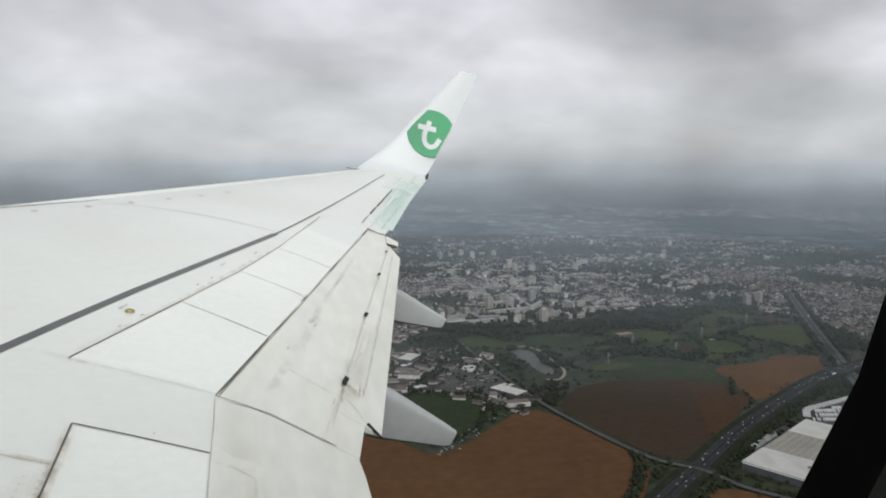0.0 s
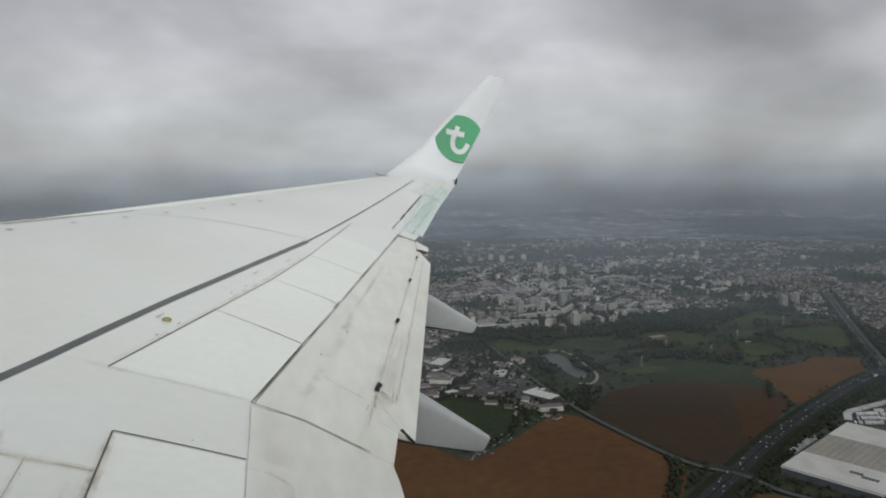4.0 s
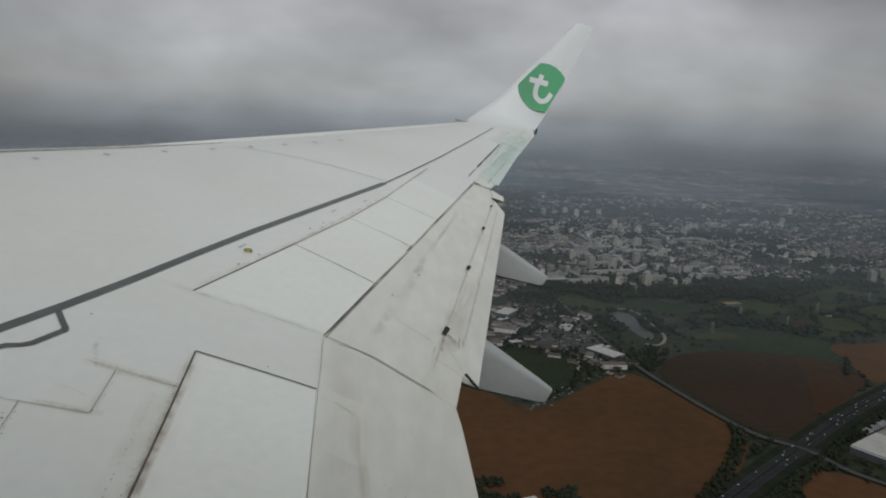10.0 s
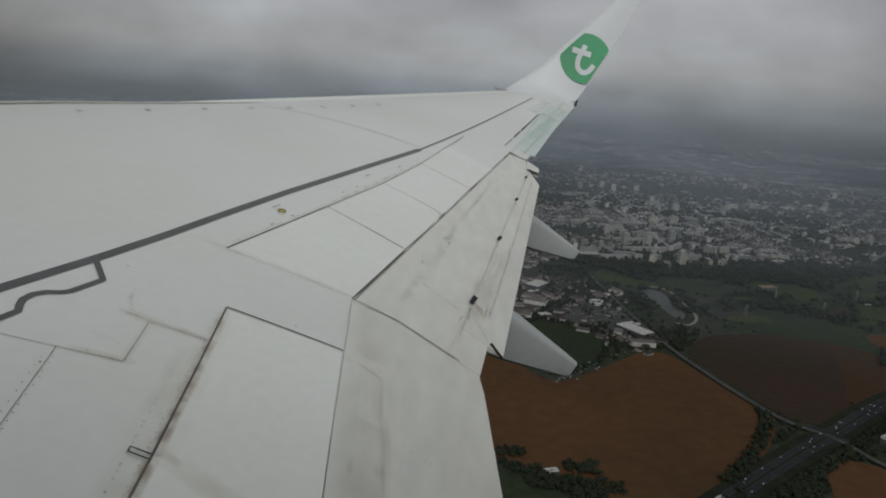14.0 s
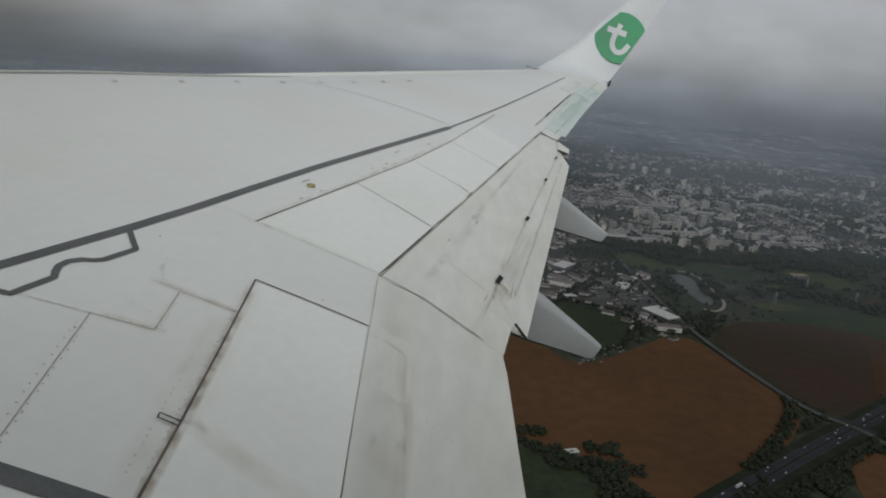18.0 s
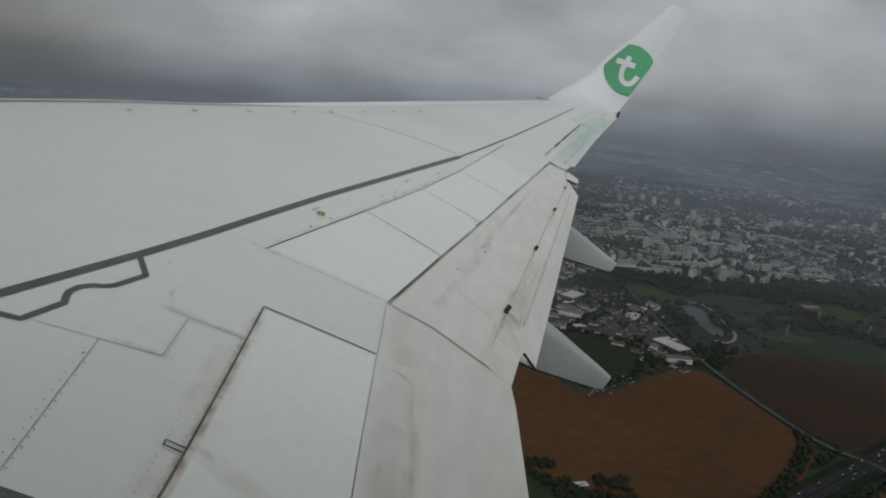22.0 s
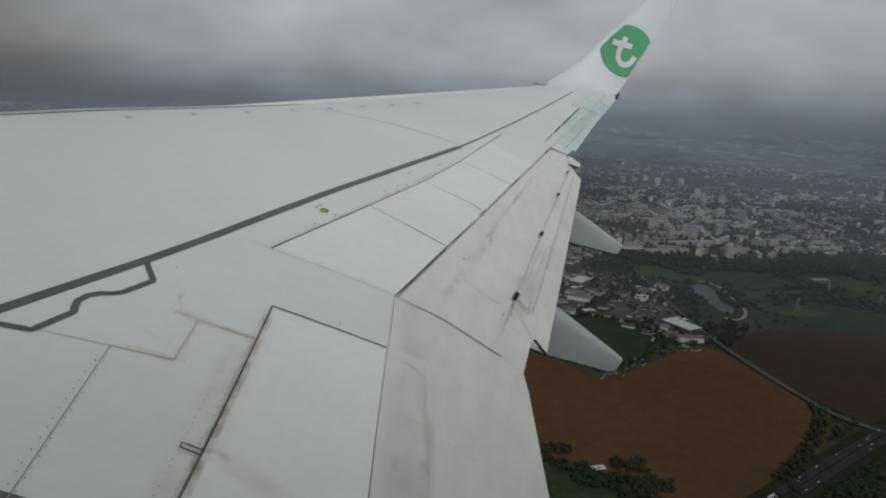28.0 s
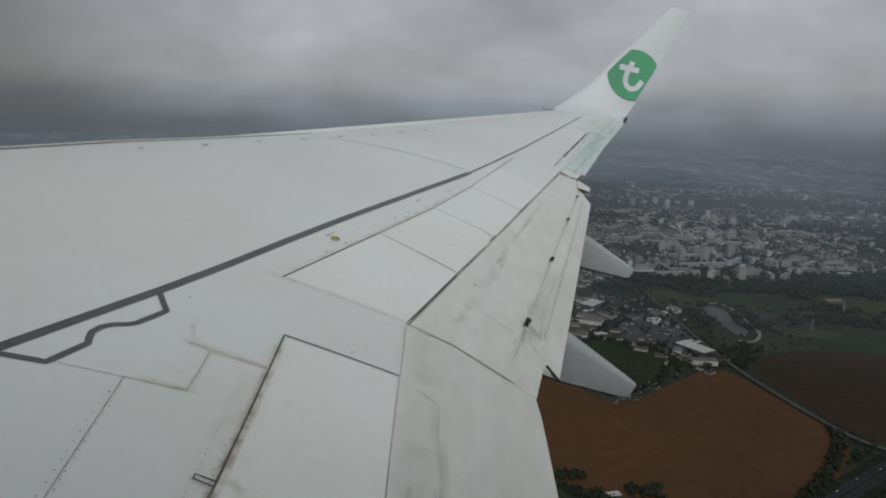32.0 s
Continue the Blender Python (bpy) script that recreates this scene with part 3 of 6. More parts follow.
for run, w in (([(-0.98, 4.742), (-0.76, 4.722), (-0.55, 4.712)], 0.085), ([(-0.60, 4.66), (-0.56, 4.2), (-0.50, 3.5)], 0.13), ([(-1.02, 4.36), (-0.90, 4.372), (-0.79, 4.385)], 0.06), ([(-0.79, 4.38), (-0.825, 4.71)], 0.05)):
    ribbon("dirt_film", run, w, M_HALO, wing, 0.0046)
for spot in ((-1.045, 4.22), (-1.12, 5.15), (-0.22, 5.09)):
    dots("fastener", [spot], 0.0055, M_SEAM_MID, wing, 0.005)
for k in range(8):
    x, y = [(-2.72, 7.80), (-2.38, 8.38), (-2.06, 8.98), (-1.73, 9.50), (-1.43, 9.98), (-1.13, 10.46), (-0.84, 10.94), (-0.56, 11.41)][k]
    dots("slat_drain", [(x, y), (x + 0.03, y - 0.03)], 0.022, M_SEAM_FAINT, wing, 0.006, 1.5)

# Clip on the ground spoiler's hinge and the yellow escape-rope hook.
ribbon("hinge_clip", [(-0.475, 3.905), (-0.553, 3.912), (-0.549, 3.886), (-0.472, 3.878)], 0.007, M_HOLE, wing, 0.01, step=0.02)
rings = []
for k in range(21):
    a = math.tau * k / 20
    rings.append([(-0.65 + (0.024 + 0.0055 * math.cos(b)) * math.cos(a), 6.48 + (0.034 + 0.0055 * math.cos(b)) * math.sin(a), skin(-0.65, 6.48) + 0.008 + 0.006 * math.sin(b)) for b in [math.tau * q / 8 for q in range(8)]])
me = loft("rope_hook", rings, M_YELL, caps=False)
part("rope_hook", me, airliner, "small yellow escape-rope hook")

for x, y, l in ((-0.72, 6.49, 0.10), (-0.24, 7.79, 0.10), (0.0, 8.35, 0.08)):
    ribbon("stencil_bar", [(x, y), (x + 0.3 * l, y + l)], 0.014, M_SEAM_FAINT, wing, 0.005, step=0.05)
for x, y in ((-0.65, 6.22), (-0.57, 6.46), (-0.34, 7.23), (-0.26, 7.45)):
    ribbon("stencil_bar", [(x - 0.005, y - 0.013), (x + 0.005, y + 0.013)], 0.007, M_SEAM, wing, 0.005, step=0.05)
# Flaps: outboard main flap and its aft segment, the inboard flap.
def flap_patch(name, rows, mat, parent, thick, label="", lift=0.004):
    """Rows of (y, first d, last d), d metres behind the trailing edge line."""
    rings = []
    for y, d0, d1 in rows:
        up = [(te_x(y) + d0 + (d1 - d0) * k / 8, y) for k in range(9)]
        top = [(x, yy, skin(x, yy) + lift) for x, yy in up]
        low = [(x, yy, z - thick * math.sin(math.pi * min(max(k / 8, 0.12), 0.9)) ** 0.6 * (1 - 0.55 * k / 8) - 0.006) for k, (x, yy, z) in enumerate(top)]
        rings.append(top + low[::-1])
    return part(name, loft(name, rings, mat, smooth=False), parent, label)


def main_edge(y):
    return 0.63 - 0.0687 * (y - 5.77)


def aft_edge(y):
    return 0.925 - 0.104 * (y - 5.88)


ys = [5.592 + (10.5 - 5.592) * i / 24 for i in range(25)]
outboard_flap = flap_patch("outboard_flap", [(y, 0.004, main_edge(y)) for y in ys], M_FLAP, airliner, 0.10, "weathered off-white outboard wing flap, lowered a little")
ys = [5.915 + (9.734 - 5.915) * i / 18 for i in range(19)] + [9.85, 9.97, 10.1]
flap_patch("aft_flap", [(y, main_edge(y) - 0.01, float(np.interp(y, (9.734, 10.1), (aft_edge(9.734), main_edge(10.1) + 0.005))) if y > 9.734 else aft_edge(y)) for y in ys], M_FLAP, outboard_flap, 0.05, lift=0.012)
ys = [2.2 + (5.584 - 2.2) * i / 16 for i in range(17)]
inboard_flap = flap_patch("inboard_flap", [(y, -0.004, 0.83 + 0.01 * min((KINK - y) / 0.5, 1)) for y in ys], M_FLAP, airliner, 0.12, "weathered off-white inboard wing flap with stains")
ribbon("flap_seam", [(0.68, 5.77), (1.0, 7.57), (1.46, 10.04)], 0.008, M_SEAM_FAINT, outboard_flap, 0.017)
ribbon("flap_seam", [(0.9, 6.23), (1.11, 7.48), (1.47, 9.71)], 0.010, M_SEAM_FAINT, outboard_flap, 0.017)
ribbon("flap_gap", [(te_x(y) - 0.003, y) for y in (5.6, 6.0, 6.4, 6.9)], 0.0065, M_SEAM_DIM, outboard_flap, 0.008)
ribbon("flap_gap", [(te_x(y) - 0.003, y) for y in (6.9, 7.6, 8.4, 9.0, 9.6, 10.46)], 0.0065, M_SEAM_MID, outboard_flap, 0.008)
ribbon("flap_gap", [(0.0, 5.588), (0.3, 5.588), (0.62, 5.588)], 0.008, M_SEAM_DIM, inboard_flap, 0.012)
ribbon("flap_gap", [(0.62, 5.588), (0.70, 5.588)], 0.010, M_SEAM, inboard_flap, 0.012, width_end=0.004)
for x, y, s in ((0.765, 6.27, 1.0), (1.0, 7.58, 0.85), (1.23, 8.83, 0.75), (1.40, 9.77, 0.6)):
    ribbon("hinge_recess", [(x - 0.012 * s, y - 0.065 * s), (x + 0.002 * s, y + 0.02 * s)], 0.034 * s, M_HOLE, outboard_flap, 0.022, step=0.05, width_end=0.026 * s)
    ribbon("hinge_recess", [(x + 0.002 * s, y - 0.01 * s), (x + 0.018 * s, y + 0.065 * s)], 0.030 * s, M_HOLE, outboard_flap, 0.0225, step=0.05, width_end=0.036 * s)
    ribbon("rust_streak", [(x - 0.03 * s, y - 0.26 * s), (x - 0.016 * s, y - 0.08 * s)], 0.022 * s, M_OCHRE, outboard_flap, 0.0186, step=0.05)
# The flap's inboard end piece, plain and clean, closes the slot of the aft segment.
vs = []
for lift in (0.016, -0.05):
    for k in range(9):
        t = k / 8
        y0, y1 = 5.585, 5.97
        for x, y in ((te_x(y0) + main_edge(y0) - 0.02 + 0.215 * t, y0 - 0.02 * t), (te_x(y1) + main_edge(y1) - 0.02 + 0.205 * t, y1)):
            vs.append((x, y, skin(x, y) + lift - 0.008))
fs = [(2 * k, 2 * k + 1, 2 * k + 3, 2 * k + 2) for k in range(8)]
fs += [(2 * k + s, 2 * k + 2 + s, 18 + 2 * k + 2 + s, 18 + 2 * k + s) for k in range(8) for s in (0, 1)] + [(16, 17, 35, 34)]
# Flat black plate stands for the shadow in the open slot.
panel("flap_slot_dark", [(0.903, 5.938), (0.920, 5.965), (1.003, 5.892), (0.998, 5.880)], M_HOLE, outboard_flap, 0.018, 3, 3, "black plate painted for the shadowed slot at the flap's end", 0.01)
part("flap_end_piece", mesh_from("flap_end_piece", vs, fs, M_FLAP), outboard_flap, "clean white flap end piece")


def smear(pts, width, mat, owner, lift=0.008, strands=2):
    """A stain of several overlapping strands that wander a little."""
    for k in range(strands):
        o = (k - (strands - 1) / 2) * width * 0.6
        run = [(x + o + random.uniform(-0.2, 0.2) * width, y + random.uniform(-0.3, 0.3) * width) for x, y in pts]
        ribbon("grime_stain", run, width * random.uniform(0.4, 0.7), mat, owner, lift + 0.0004 * k, step=0.05)


ribbon("dirt_film", [(0.14, 5.54), (0.19, 5.0), (0.24, 4.4), (0.40, 2.6)], 0.27, M_FILM, inboard_flap, 0.0065)
# Seam before the inboard flap; the step's thin shadow is painted into it.
ribbon("flap_gap", [(te_x(y) + 0.002, y) for y in (5.55, 5.3, 5.0, 4.4, 3.6, 2.6)], 0.009, M_SEAM_SOFT, inboard_flap, 0.008)
smear([(0.25, 5.0), (0.29, 4.71), (0.32, 4.48), (0.35, 4.26), (0.38, 3.9), (0.42, 3.3)], 0.11, M_HALO, inboard_flap, strands=1)
smear([(0.27, 4.9), (0.30, 4.65), (0.33, 4.4), (0.36, 4.2), (0.39, 3.8)], 0.05, M_GRIME, inboard_flap, 0.0095, 1)
smear([(0.06, 4.95), (0.15, 4.97), (0.25, 4.9)], 0.05, M_GRIME, inboard_flap)
smear([(0.10, 4.84), (0.14, 4.83)], 0.03, M_OCHRE, inboard_flap, strands=1)
smear([(0.20, 4.23), (0.21, 4.15)], 0.04, M_GRIME, inboard_flap, strands=2)
smear([(0.33, 4.27), (0.34, 4.19)], 0.035, M_TAN, inboard_flap, strands=2)
dots("flap_rivets", [(0.18 + 0.08 * k / 13 + (k % 2) * 0.028, 5.02 - 0.75 * k / 13) for k in range(14)] + [(0.43, 4.48), (0.46, 4.475), (0.49, 4.47), (0.53, 4.47), (0.56, 4.48)], 0.0042, M_SEAM_FAINT, inboard_flap, 0.007)
smear([(0.25, 5.77), (0.33, 5.95), (0.39, 6.21), (0.41, 6.35)], 0.14, M_GRIME, outboard_flap, strands=1)
smear([(0.42, 6.40), (0.46, 6.60), (0.56, 7.03), (0.60, 7.22)], 0.15, M_GRIME, outboard_flap, strands=1)
smear([(0.49, 6.95), (0.56, 7.25), (0.63, 7.55)], 0.14, M_GRIME, outboard_flap, 0.009, 1)
smear([(0.62, 7.5), (0.80, 8.3), (1.0, 9.2)], 0.05, M_FILM, outboard_flap)
smear([(0.37, 6.48), (0.375, 6.54)], 0.03, M_OCHRE, outboard_flap, strands=1)
smear([(0.555, 7.0), (0.565, 7.06)], 0.025, M_OCHRE, outboard_flap, strands=1)
smear([(0.40, 6.2), (0.52, 6.14), (0.68, 6.07)], 0.04, M_TAN, outboard_flap, strands=2)
smear([(0.70, 6.05), (0.665, 5.9)], 0.02, M_OCHRE, outboard_flap, strands=1)
# Thin shadow beside the raised end piece, painted as a tan ribbon.
ribbon("end_piece_shadow", smooth_line([(0.705, 6.072), (0.77, 6.072), (0.814, 6.048), (0.863, 6.001), (0.893, 5.94)], 4), 0.005, M_SEAM_FAINT, outboard_flap, 0.021, step=0.03)
ribbon("dirt_film", [(0.765, 6.09), (0.805, 6.17), (0.83, 6.25)], 0.13, M_SOIL, outboard_flap, 0.0188, step=0.04)
ribbon("dirt_film", [(0.82, 6.2), (0.90, 6.7), (1.0, 7.3)], 0.11, M_FILM, outboard_flap, 0.0184)
smear([(0.74, 6.2), (0.80, 6.5), (0.88, 6.9)], 0.09, M_FILM, outboard_flap, 0.0185)
smear([(0.875, 6.18), (0.895, 6.36)], 0.028, M_OCHRE, outboard_flap, 0.0185, 2)
smear([(0.78, 6.24), (0.86, 6.23)], 0.03, M_TAN, outboard_flap, 0.0185, 2)
smear([(1.07, 7.3), (1.10, 7.5)], 0.022, M_OCHRE, outboard_flap, 0.0185, 1)

# Aileron and the fixed trailing edge outboard of the flaps.
ys = [10.5 + (16.45 - 10.5) * i / 20 for i in range(21)]
flap_patch("trailing_panel", [(y, -0.02, 0.21 + 0.0015 * (y - 10.5)) for y in ys], M_WHITE, airliner, 0.06)
ys = [10.9 + (15.1 - 10.9) * i / 16 for i in range(17)]
aileron = flap_patch("aileron", [(y, -0.05, 0.22) for y in ys], M_AIL, airliner, 0.07, "pale green-grey aileron", 0.009)
panel("primer_patch", [(1.36, 10.9), (1.60, 10.9), (2.62, 15.3), (2.22, 15.1)], M_MINT, aileron, 0.012, 4, 20, "mottled mint-green primer patch", 0.002)
ribbon("primer_smear", [(1.45, 11.1), (1.7, 12.1), (2.0, 13.5), (2.3, 14.9)], 0.34, M_MINTY, aileron, 0.02)
ribbon("primer_smear", [(1.95, 13.8), (2.2, 14.7), (2.45, 15.6)], 0.6, M_MINTY, aileron, 0.021)
for a, b, w in ((0.0, 0.17, 0.012), (0.22, 0.38, 0.018), (0.42, 0.70, 0.017), (0.71, 1.0, 0.015)):
    p, q = Vector((1.17, 10.71)), Vector((1.91, 13.81))
    ribbon("aileron_gap", [tuple(p.lerp(q, a)), tuple(p.lerp(q, b))], w, M_HOLE if a else M_SEAM_MID, aileron, 0.015)
for a, b in ((0.0, 0.2), (0.28, 0.5), (0.55, 0.66), (0.72, 1.0)):
    p, q = Vector((1.45, 10.82)), Vector((1.89, 12.59))
    ribbon("tab_gap", [tuple(p.lerp(q, a)), tuple(p.lerp(q, b))], 0.011, M_SEAM_SOFT, aileron, 0.015)
ribbon("aileron_end", [(1.95, 13.93), (2.10, 13.98), (2.27, 14.04)], 0.022, M_SEAM_DIM, aileron, 0.015)
ribbon("flap_end_gap", [(1.225, 10.48), (1.38, 10.53)], 0.022, M_SEAM_DIM, airliner, 0.013)
ribbon("flap_end_gap", [(1.38, 10.53), (1.50, 10.575)], 0.03, M_SEAM, airliner, 0.013, width_end=0.02)
ribbon("flap_end_gap", [(1.452, 10.10), (1.52, 10.13), (1.60, 10.17)], 0.075, M_HOLE, outboard_flap, 0.024, step=0.04, width_end=0.02)
panel("flap_tip", [(1.47, 10.50), (1.618, 10.395), (1.597, 10.193), (1.44, 10.13)], M_FLAP, outboard_flap, 0.02, 3, 3, "small white flap tip piece", 0.05)

# Winglet: the tip sweeps up into a tall tapered blade.
W_LE = smooth_line([(le_x(16.45), 16.45, skin(le_x(16.45), 16.45)), (1.60, 16.9, 1.45), (1.81, 17.09, 1.64), (2.21, 17.22, 2.07), (2.54, 17.37, 2.56), (2.89, 17.52, 3.03), (3.22, 17.66, 3.49), (3.52, 17.79, 3.92)], 5)
W_TE = smooth_line([(2.93, 16.45, 1.38), (2.98, 16.85, 1.44), (3.05, 17.05, 1.50), (3.23, 17.19, 1.91), (3.36, 17.30, 2.26), (3.50, 17.40, 2.61), (3.73, 17.60, 3.27), (3.93, 17.79, 3.93)], 5)
rings = []
for i, (a, b) in enumerate(zip(W_LE, W_TE)):
    nxt, prv = min(i + 1, len(W_LE) - 1), max(i - 1, 0)
    along = (W_LE[nxt] + W_TE[nxt]) / 2 - (W_LE[prv] + W_TE[prv]) / 2
    chord = b - a
    nrm = np.cross(along, chord)
    nrm = nrm / np.linalg.norm(nrm)
    if nrm[1] > 0 or (abs(nrm[1]) < 0.3 and nrm[2] < 0):
        nrm = -nrm
    t = 0.085 * np.linalg.norm(chord)
    prof = [(0, 0), (0.02, 0.35), (0.08, 0.75), (0.2, 1.0), (0.45, 0.95), (0.7, 0.6), (1, 0.05)]
    rings.append([tuple(a + chord * u + nrm * t * 0.5 * v) for u, v in prof] + [tuple(a + chord * u - nrm * t * 0.5 * v) for u, v in prof[::-1][:-1]])
winglet = part("winglet", loft("winglet", rings, M_TIP), airliner, "white upswept winglet with a green round emblem")


def blade(x, z):
    """A point just inside the winglet's inner face."""
    return (x, 17.05 + 0.3 * (z - 1.45) - 0.057, z)


def le_at(z):
    return float(np.interp(z, [p[2] for p in W_LE], [p[0] for p in W_LE]))


def tail_at(z):
    return float(np.interp(z, [p[2] for p in W_TE], [p[0] for p in W_TE]))


disc = []
for k in range(64):
    a = math.tau * k / 64
    x, z = 3.03 + 0.54 * math.cos(a), 2.395 + 0.515 * math.sin(a)
    disc.append(blade(min(max(x, le_at(z) + 0.10), tail_at(z) - 0.035), z))
part("emblem", mesh_from("emblem", disc, [tuple(range(64))], M_GREEN), winglet, "round green emblem")


def stroke(pts, width, lift=0.004):
    line = [np.array(p) for p in pts]
    vs, fs = [], []
    for i, q in enumerate(line):
        d = line[min(i + 1, len(line) - 1)] - line[max(i - 1, 0)]
        d = d / np.linalg.norm(d)
        for s in (-0.5, 0.5):
            x, z = q + np.array((-d[1], d[0])) * width * s
            vs.append((x, blade(x, z)[1] - lift, z))
    fs = [(2 * i, 2 * i + 1, 2 * i + 3, 2 * i + 2) for i in range(len(line) - 1)]
    part("emblem_mark", mesh_from("emblem_mark", vs, fs, M_MARK), winglet, "white curved mark")


stroke(smooth_line([(2.972, 2.655), (2.94, 2.53), (2.89, 2.36), (2.91, 2.19), (3.02, 2.10), (3.15, 2.14), (3.24, 2.30)], 5), 0.105)
stroke([(2.72, 2.505), (2.94, 2.495), (3.13, 2.49)], 0.115, 0.008)

# Strobe and static wicks at the tip.
part("tip_light", box_mesh("tip_light", 2.90, 3.06, 16.99, 17.04, 1.395, 1.42, M_SEAM, 0.008), winglet, "dark tip lamp bracket")
part("static_wick", box_mesh("static_wick", 3.05, 3.085, 17.0, 17.05, 1.39, 1.52, M_HOLE, 0.01), winglet)
part("static_wick", box_mesh("static_wick", 2.96, 3.07, 17.0, 17.03, 1.455, 1.475, M_SEAM, 0.006), winglet)
part("leading_light", box_mesh("leading_light", 1.28, 1.66, 16.48, 16.56, 1.325, 1.365, M_FAIR, 0.012), winglet)


# Flap track fairings: grey canoes under the wing that stick out behind the flaps.
def fairing(y, xs, tops, bots, w):
    """Flat steep flanks, a narrow rounded crest, a square-cut tail."""
    half = [(0.6, -0.95), (0.88, -0.8), (0.94, -0.35), (0.90, 0.2), (0.85, 0.62), (0.79, 0.82), (0.64, 0.93), (0.35, 0.985), (0.0, 1.0)]
    rings = []
    n = 22
    for i in range(n + 1):
        t = i / n
        x = xs[0] + (xs[2] - xs[0]) * t
        top, bot = (float(np.interp(x, xs, v)) for v in (tops, bots))
        mid = (top + bot) / 2
        swell = math.sqrt(max(1 - (1 - min(t / 0.3, 1)) ** 2, 0.004)) * (1 if t < 0.97 else 0.8)
        taper = 1 - 0.66 * max(t - 0.25, 0) / 0.75
        ring = []
        for side, s in half + [(-c, s) for c, s in reversed(half[:-1])] + [(0.0, -1.0)]:
            ring.append((x + (0.02 * s if t > 0.97 else 0), y + w * 0.5 * taper * swell * side, mid + (top - bot) / 2 * swell * s))
        rings.append(ring)
    return part("flap_track_fairing", loft("flap_track_fairing", rings, M_FAIR), airliner, "grey canoe-shaped flap track fairing")


fairing(6.75, (0.1, 1.15, 1.70), (0.06, -0.19, -0.452), (-0.42, -0.575, -0.59), 0.34)
fairing(9.5, (0.7, 1.6, 2.15), (0.36, 0.105, -0.135), (-0.10, -0.265, -0.268), 0.32)

# Fuselage tube round the cabin, with the window that the camera looks through.
WX0, WX1, WZ0, WZ1, INNER, OUTER = 0.035, 0.3098, 1.225, 1.62, 1.75, 1.835
AXIS_Z, RAD, LEN0, LEN1 = 0.95, 1.88, -13.0, 13.0


def window_loop(y, grow, n=8):
    out = []
    r = 0.14 + grow
    x0, x1, z0, z1 = WX0 - grow, WX1 + grow, WZ0 - grow, WZ1 + grow
    for cx, cz, a0 in ((x1 - r, z1 - r, 0), (x0 + r, z1 - r, 90), (x0 + r, z0 + r, 180), (x1 - r, z0 + r, 270)):
        for k in range(n + 1):
            a = radians(a0 + 90 * k / n)
            out.append((cx + r * math.cos(a), y, cz + r * math.sin(a)))
    return out


def square_loop(y, n=8):
    out = []
    x0, x1, z0, z1 = LEN0, LEN1, 0.95, 1.92
    for cx, cz in ((x1, z1), (x0, z1), (x0, z0), (x1, z0)):
        out += [(cx, y, cz)] * (n + 1)
    return out


def ring_mesh(name, a, b, mat):
    n = len(a)
    me = mesh_from(name, a + b, [(i, (i + 1) % n, n + (i + 1) % n, n + i) for i in range(n)], mat)
    bm = bmesh.new()
    bm.from_mesh(me)
    bmesh.ops.remove_doubles(bm, verts=bm.verts, dist=1e-5)
    bmesh.ops.dissolve_degenerate(bm, edges=bm.edges, dist=1e-6)
    bm.to_mesh(me)
    bm.free()
    return me


def shell(a0, a1, first, last):
    """A length of the fuselage's skin and lining between two angles; first and last say whether an end meets the starboard wall."""
    rings = []
    for x in (LEN0, LEN1):
        outer, inner = [], []
        for k in range(33):
            a = a0 + (a1 - a0) * k / 32
            end = (first and k == 0) or (last and k == 32)
            outer.append((x, OUTER if end else RAD * math.cos(a), AXIS_Z + RAD * math.sin(a)))
            inner.append((x, INNER if end else (RAD - 0.1) * math.cos(a), AXIS_Z + (RAD if end else RAD - 0.1) * math.sin(a)))
        rings.append(outer + inner[::-1])
    return loft("fuselage_shell", rings, M_WHITE, caps=False, smooth=False)


# The far side, out of view, is given a row of cabin windows to light the cabin a little.
fuselage = part("fuselage", shell(math.asin((1.92 - AXIS_Z) / RAD), radians(160), True, False), airliner, "white fuselage tube")
part("fuselage_floor", shell(radians(171), math.tau + math.asin((0.95 - AXIS_Z) / RAD), False, True), fuselage)
for k in range(53):
    x = LEN0 + (LEN1 - LEN0) * k / 52
    part("window_pillar", box_mesh("window_pillar", x - 0.13, x + 0.13, -1.86, -1.70, 1.22, 1.62, M_WHITE), fuselage)
part("window_belt", ring_mesh("window_belt", square_loop(OUTER), window_loop(OUTER, 0.17), M_WHITE), fuselage)
part("window_lining", ring_mesh("window_lining", square_loop(INNER), window_loop(INNER, 0.012), M_LINING), fuselage)
part("window_seal", ring_mesh("window_seal", window_loop(INNER, 0.012), window_loop(INNER + 0.001, 0.0), M_CABIN), fuselage, "charcoal rubber window seal")
part("window_reveal", ring_mesh("window_reveal", window_loop(INNER + 0.001, 0.0), window_loop(OUTER, 0.17), M_CABIN), fuselage, "dark rounded cabin window surround")
for x in (LEN0, LEN1):
    part("end_wall", mesh_from("end_wall", [(x, 1.9 * math.cos(math.tau * k / 32), AXIS_Z + 1.9 * math.sin(math.tau * k / 32)) for k in range(32)], [tuple(range(32))], M_CABIN), fuselage)

# ================================================================ THE LAND
me = mesh_from("ground", [(-12000, -12000, 0), (12000, -12000, 0), (12000, 12000, 0), (-12000, 12000, 0)], [(0, 1, 2, 3)], M_GROUND)
tagged(new("ground", me), "wide plain of scrub, grass and gardens", "ground", kind="structure")

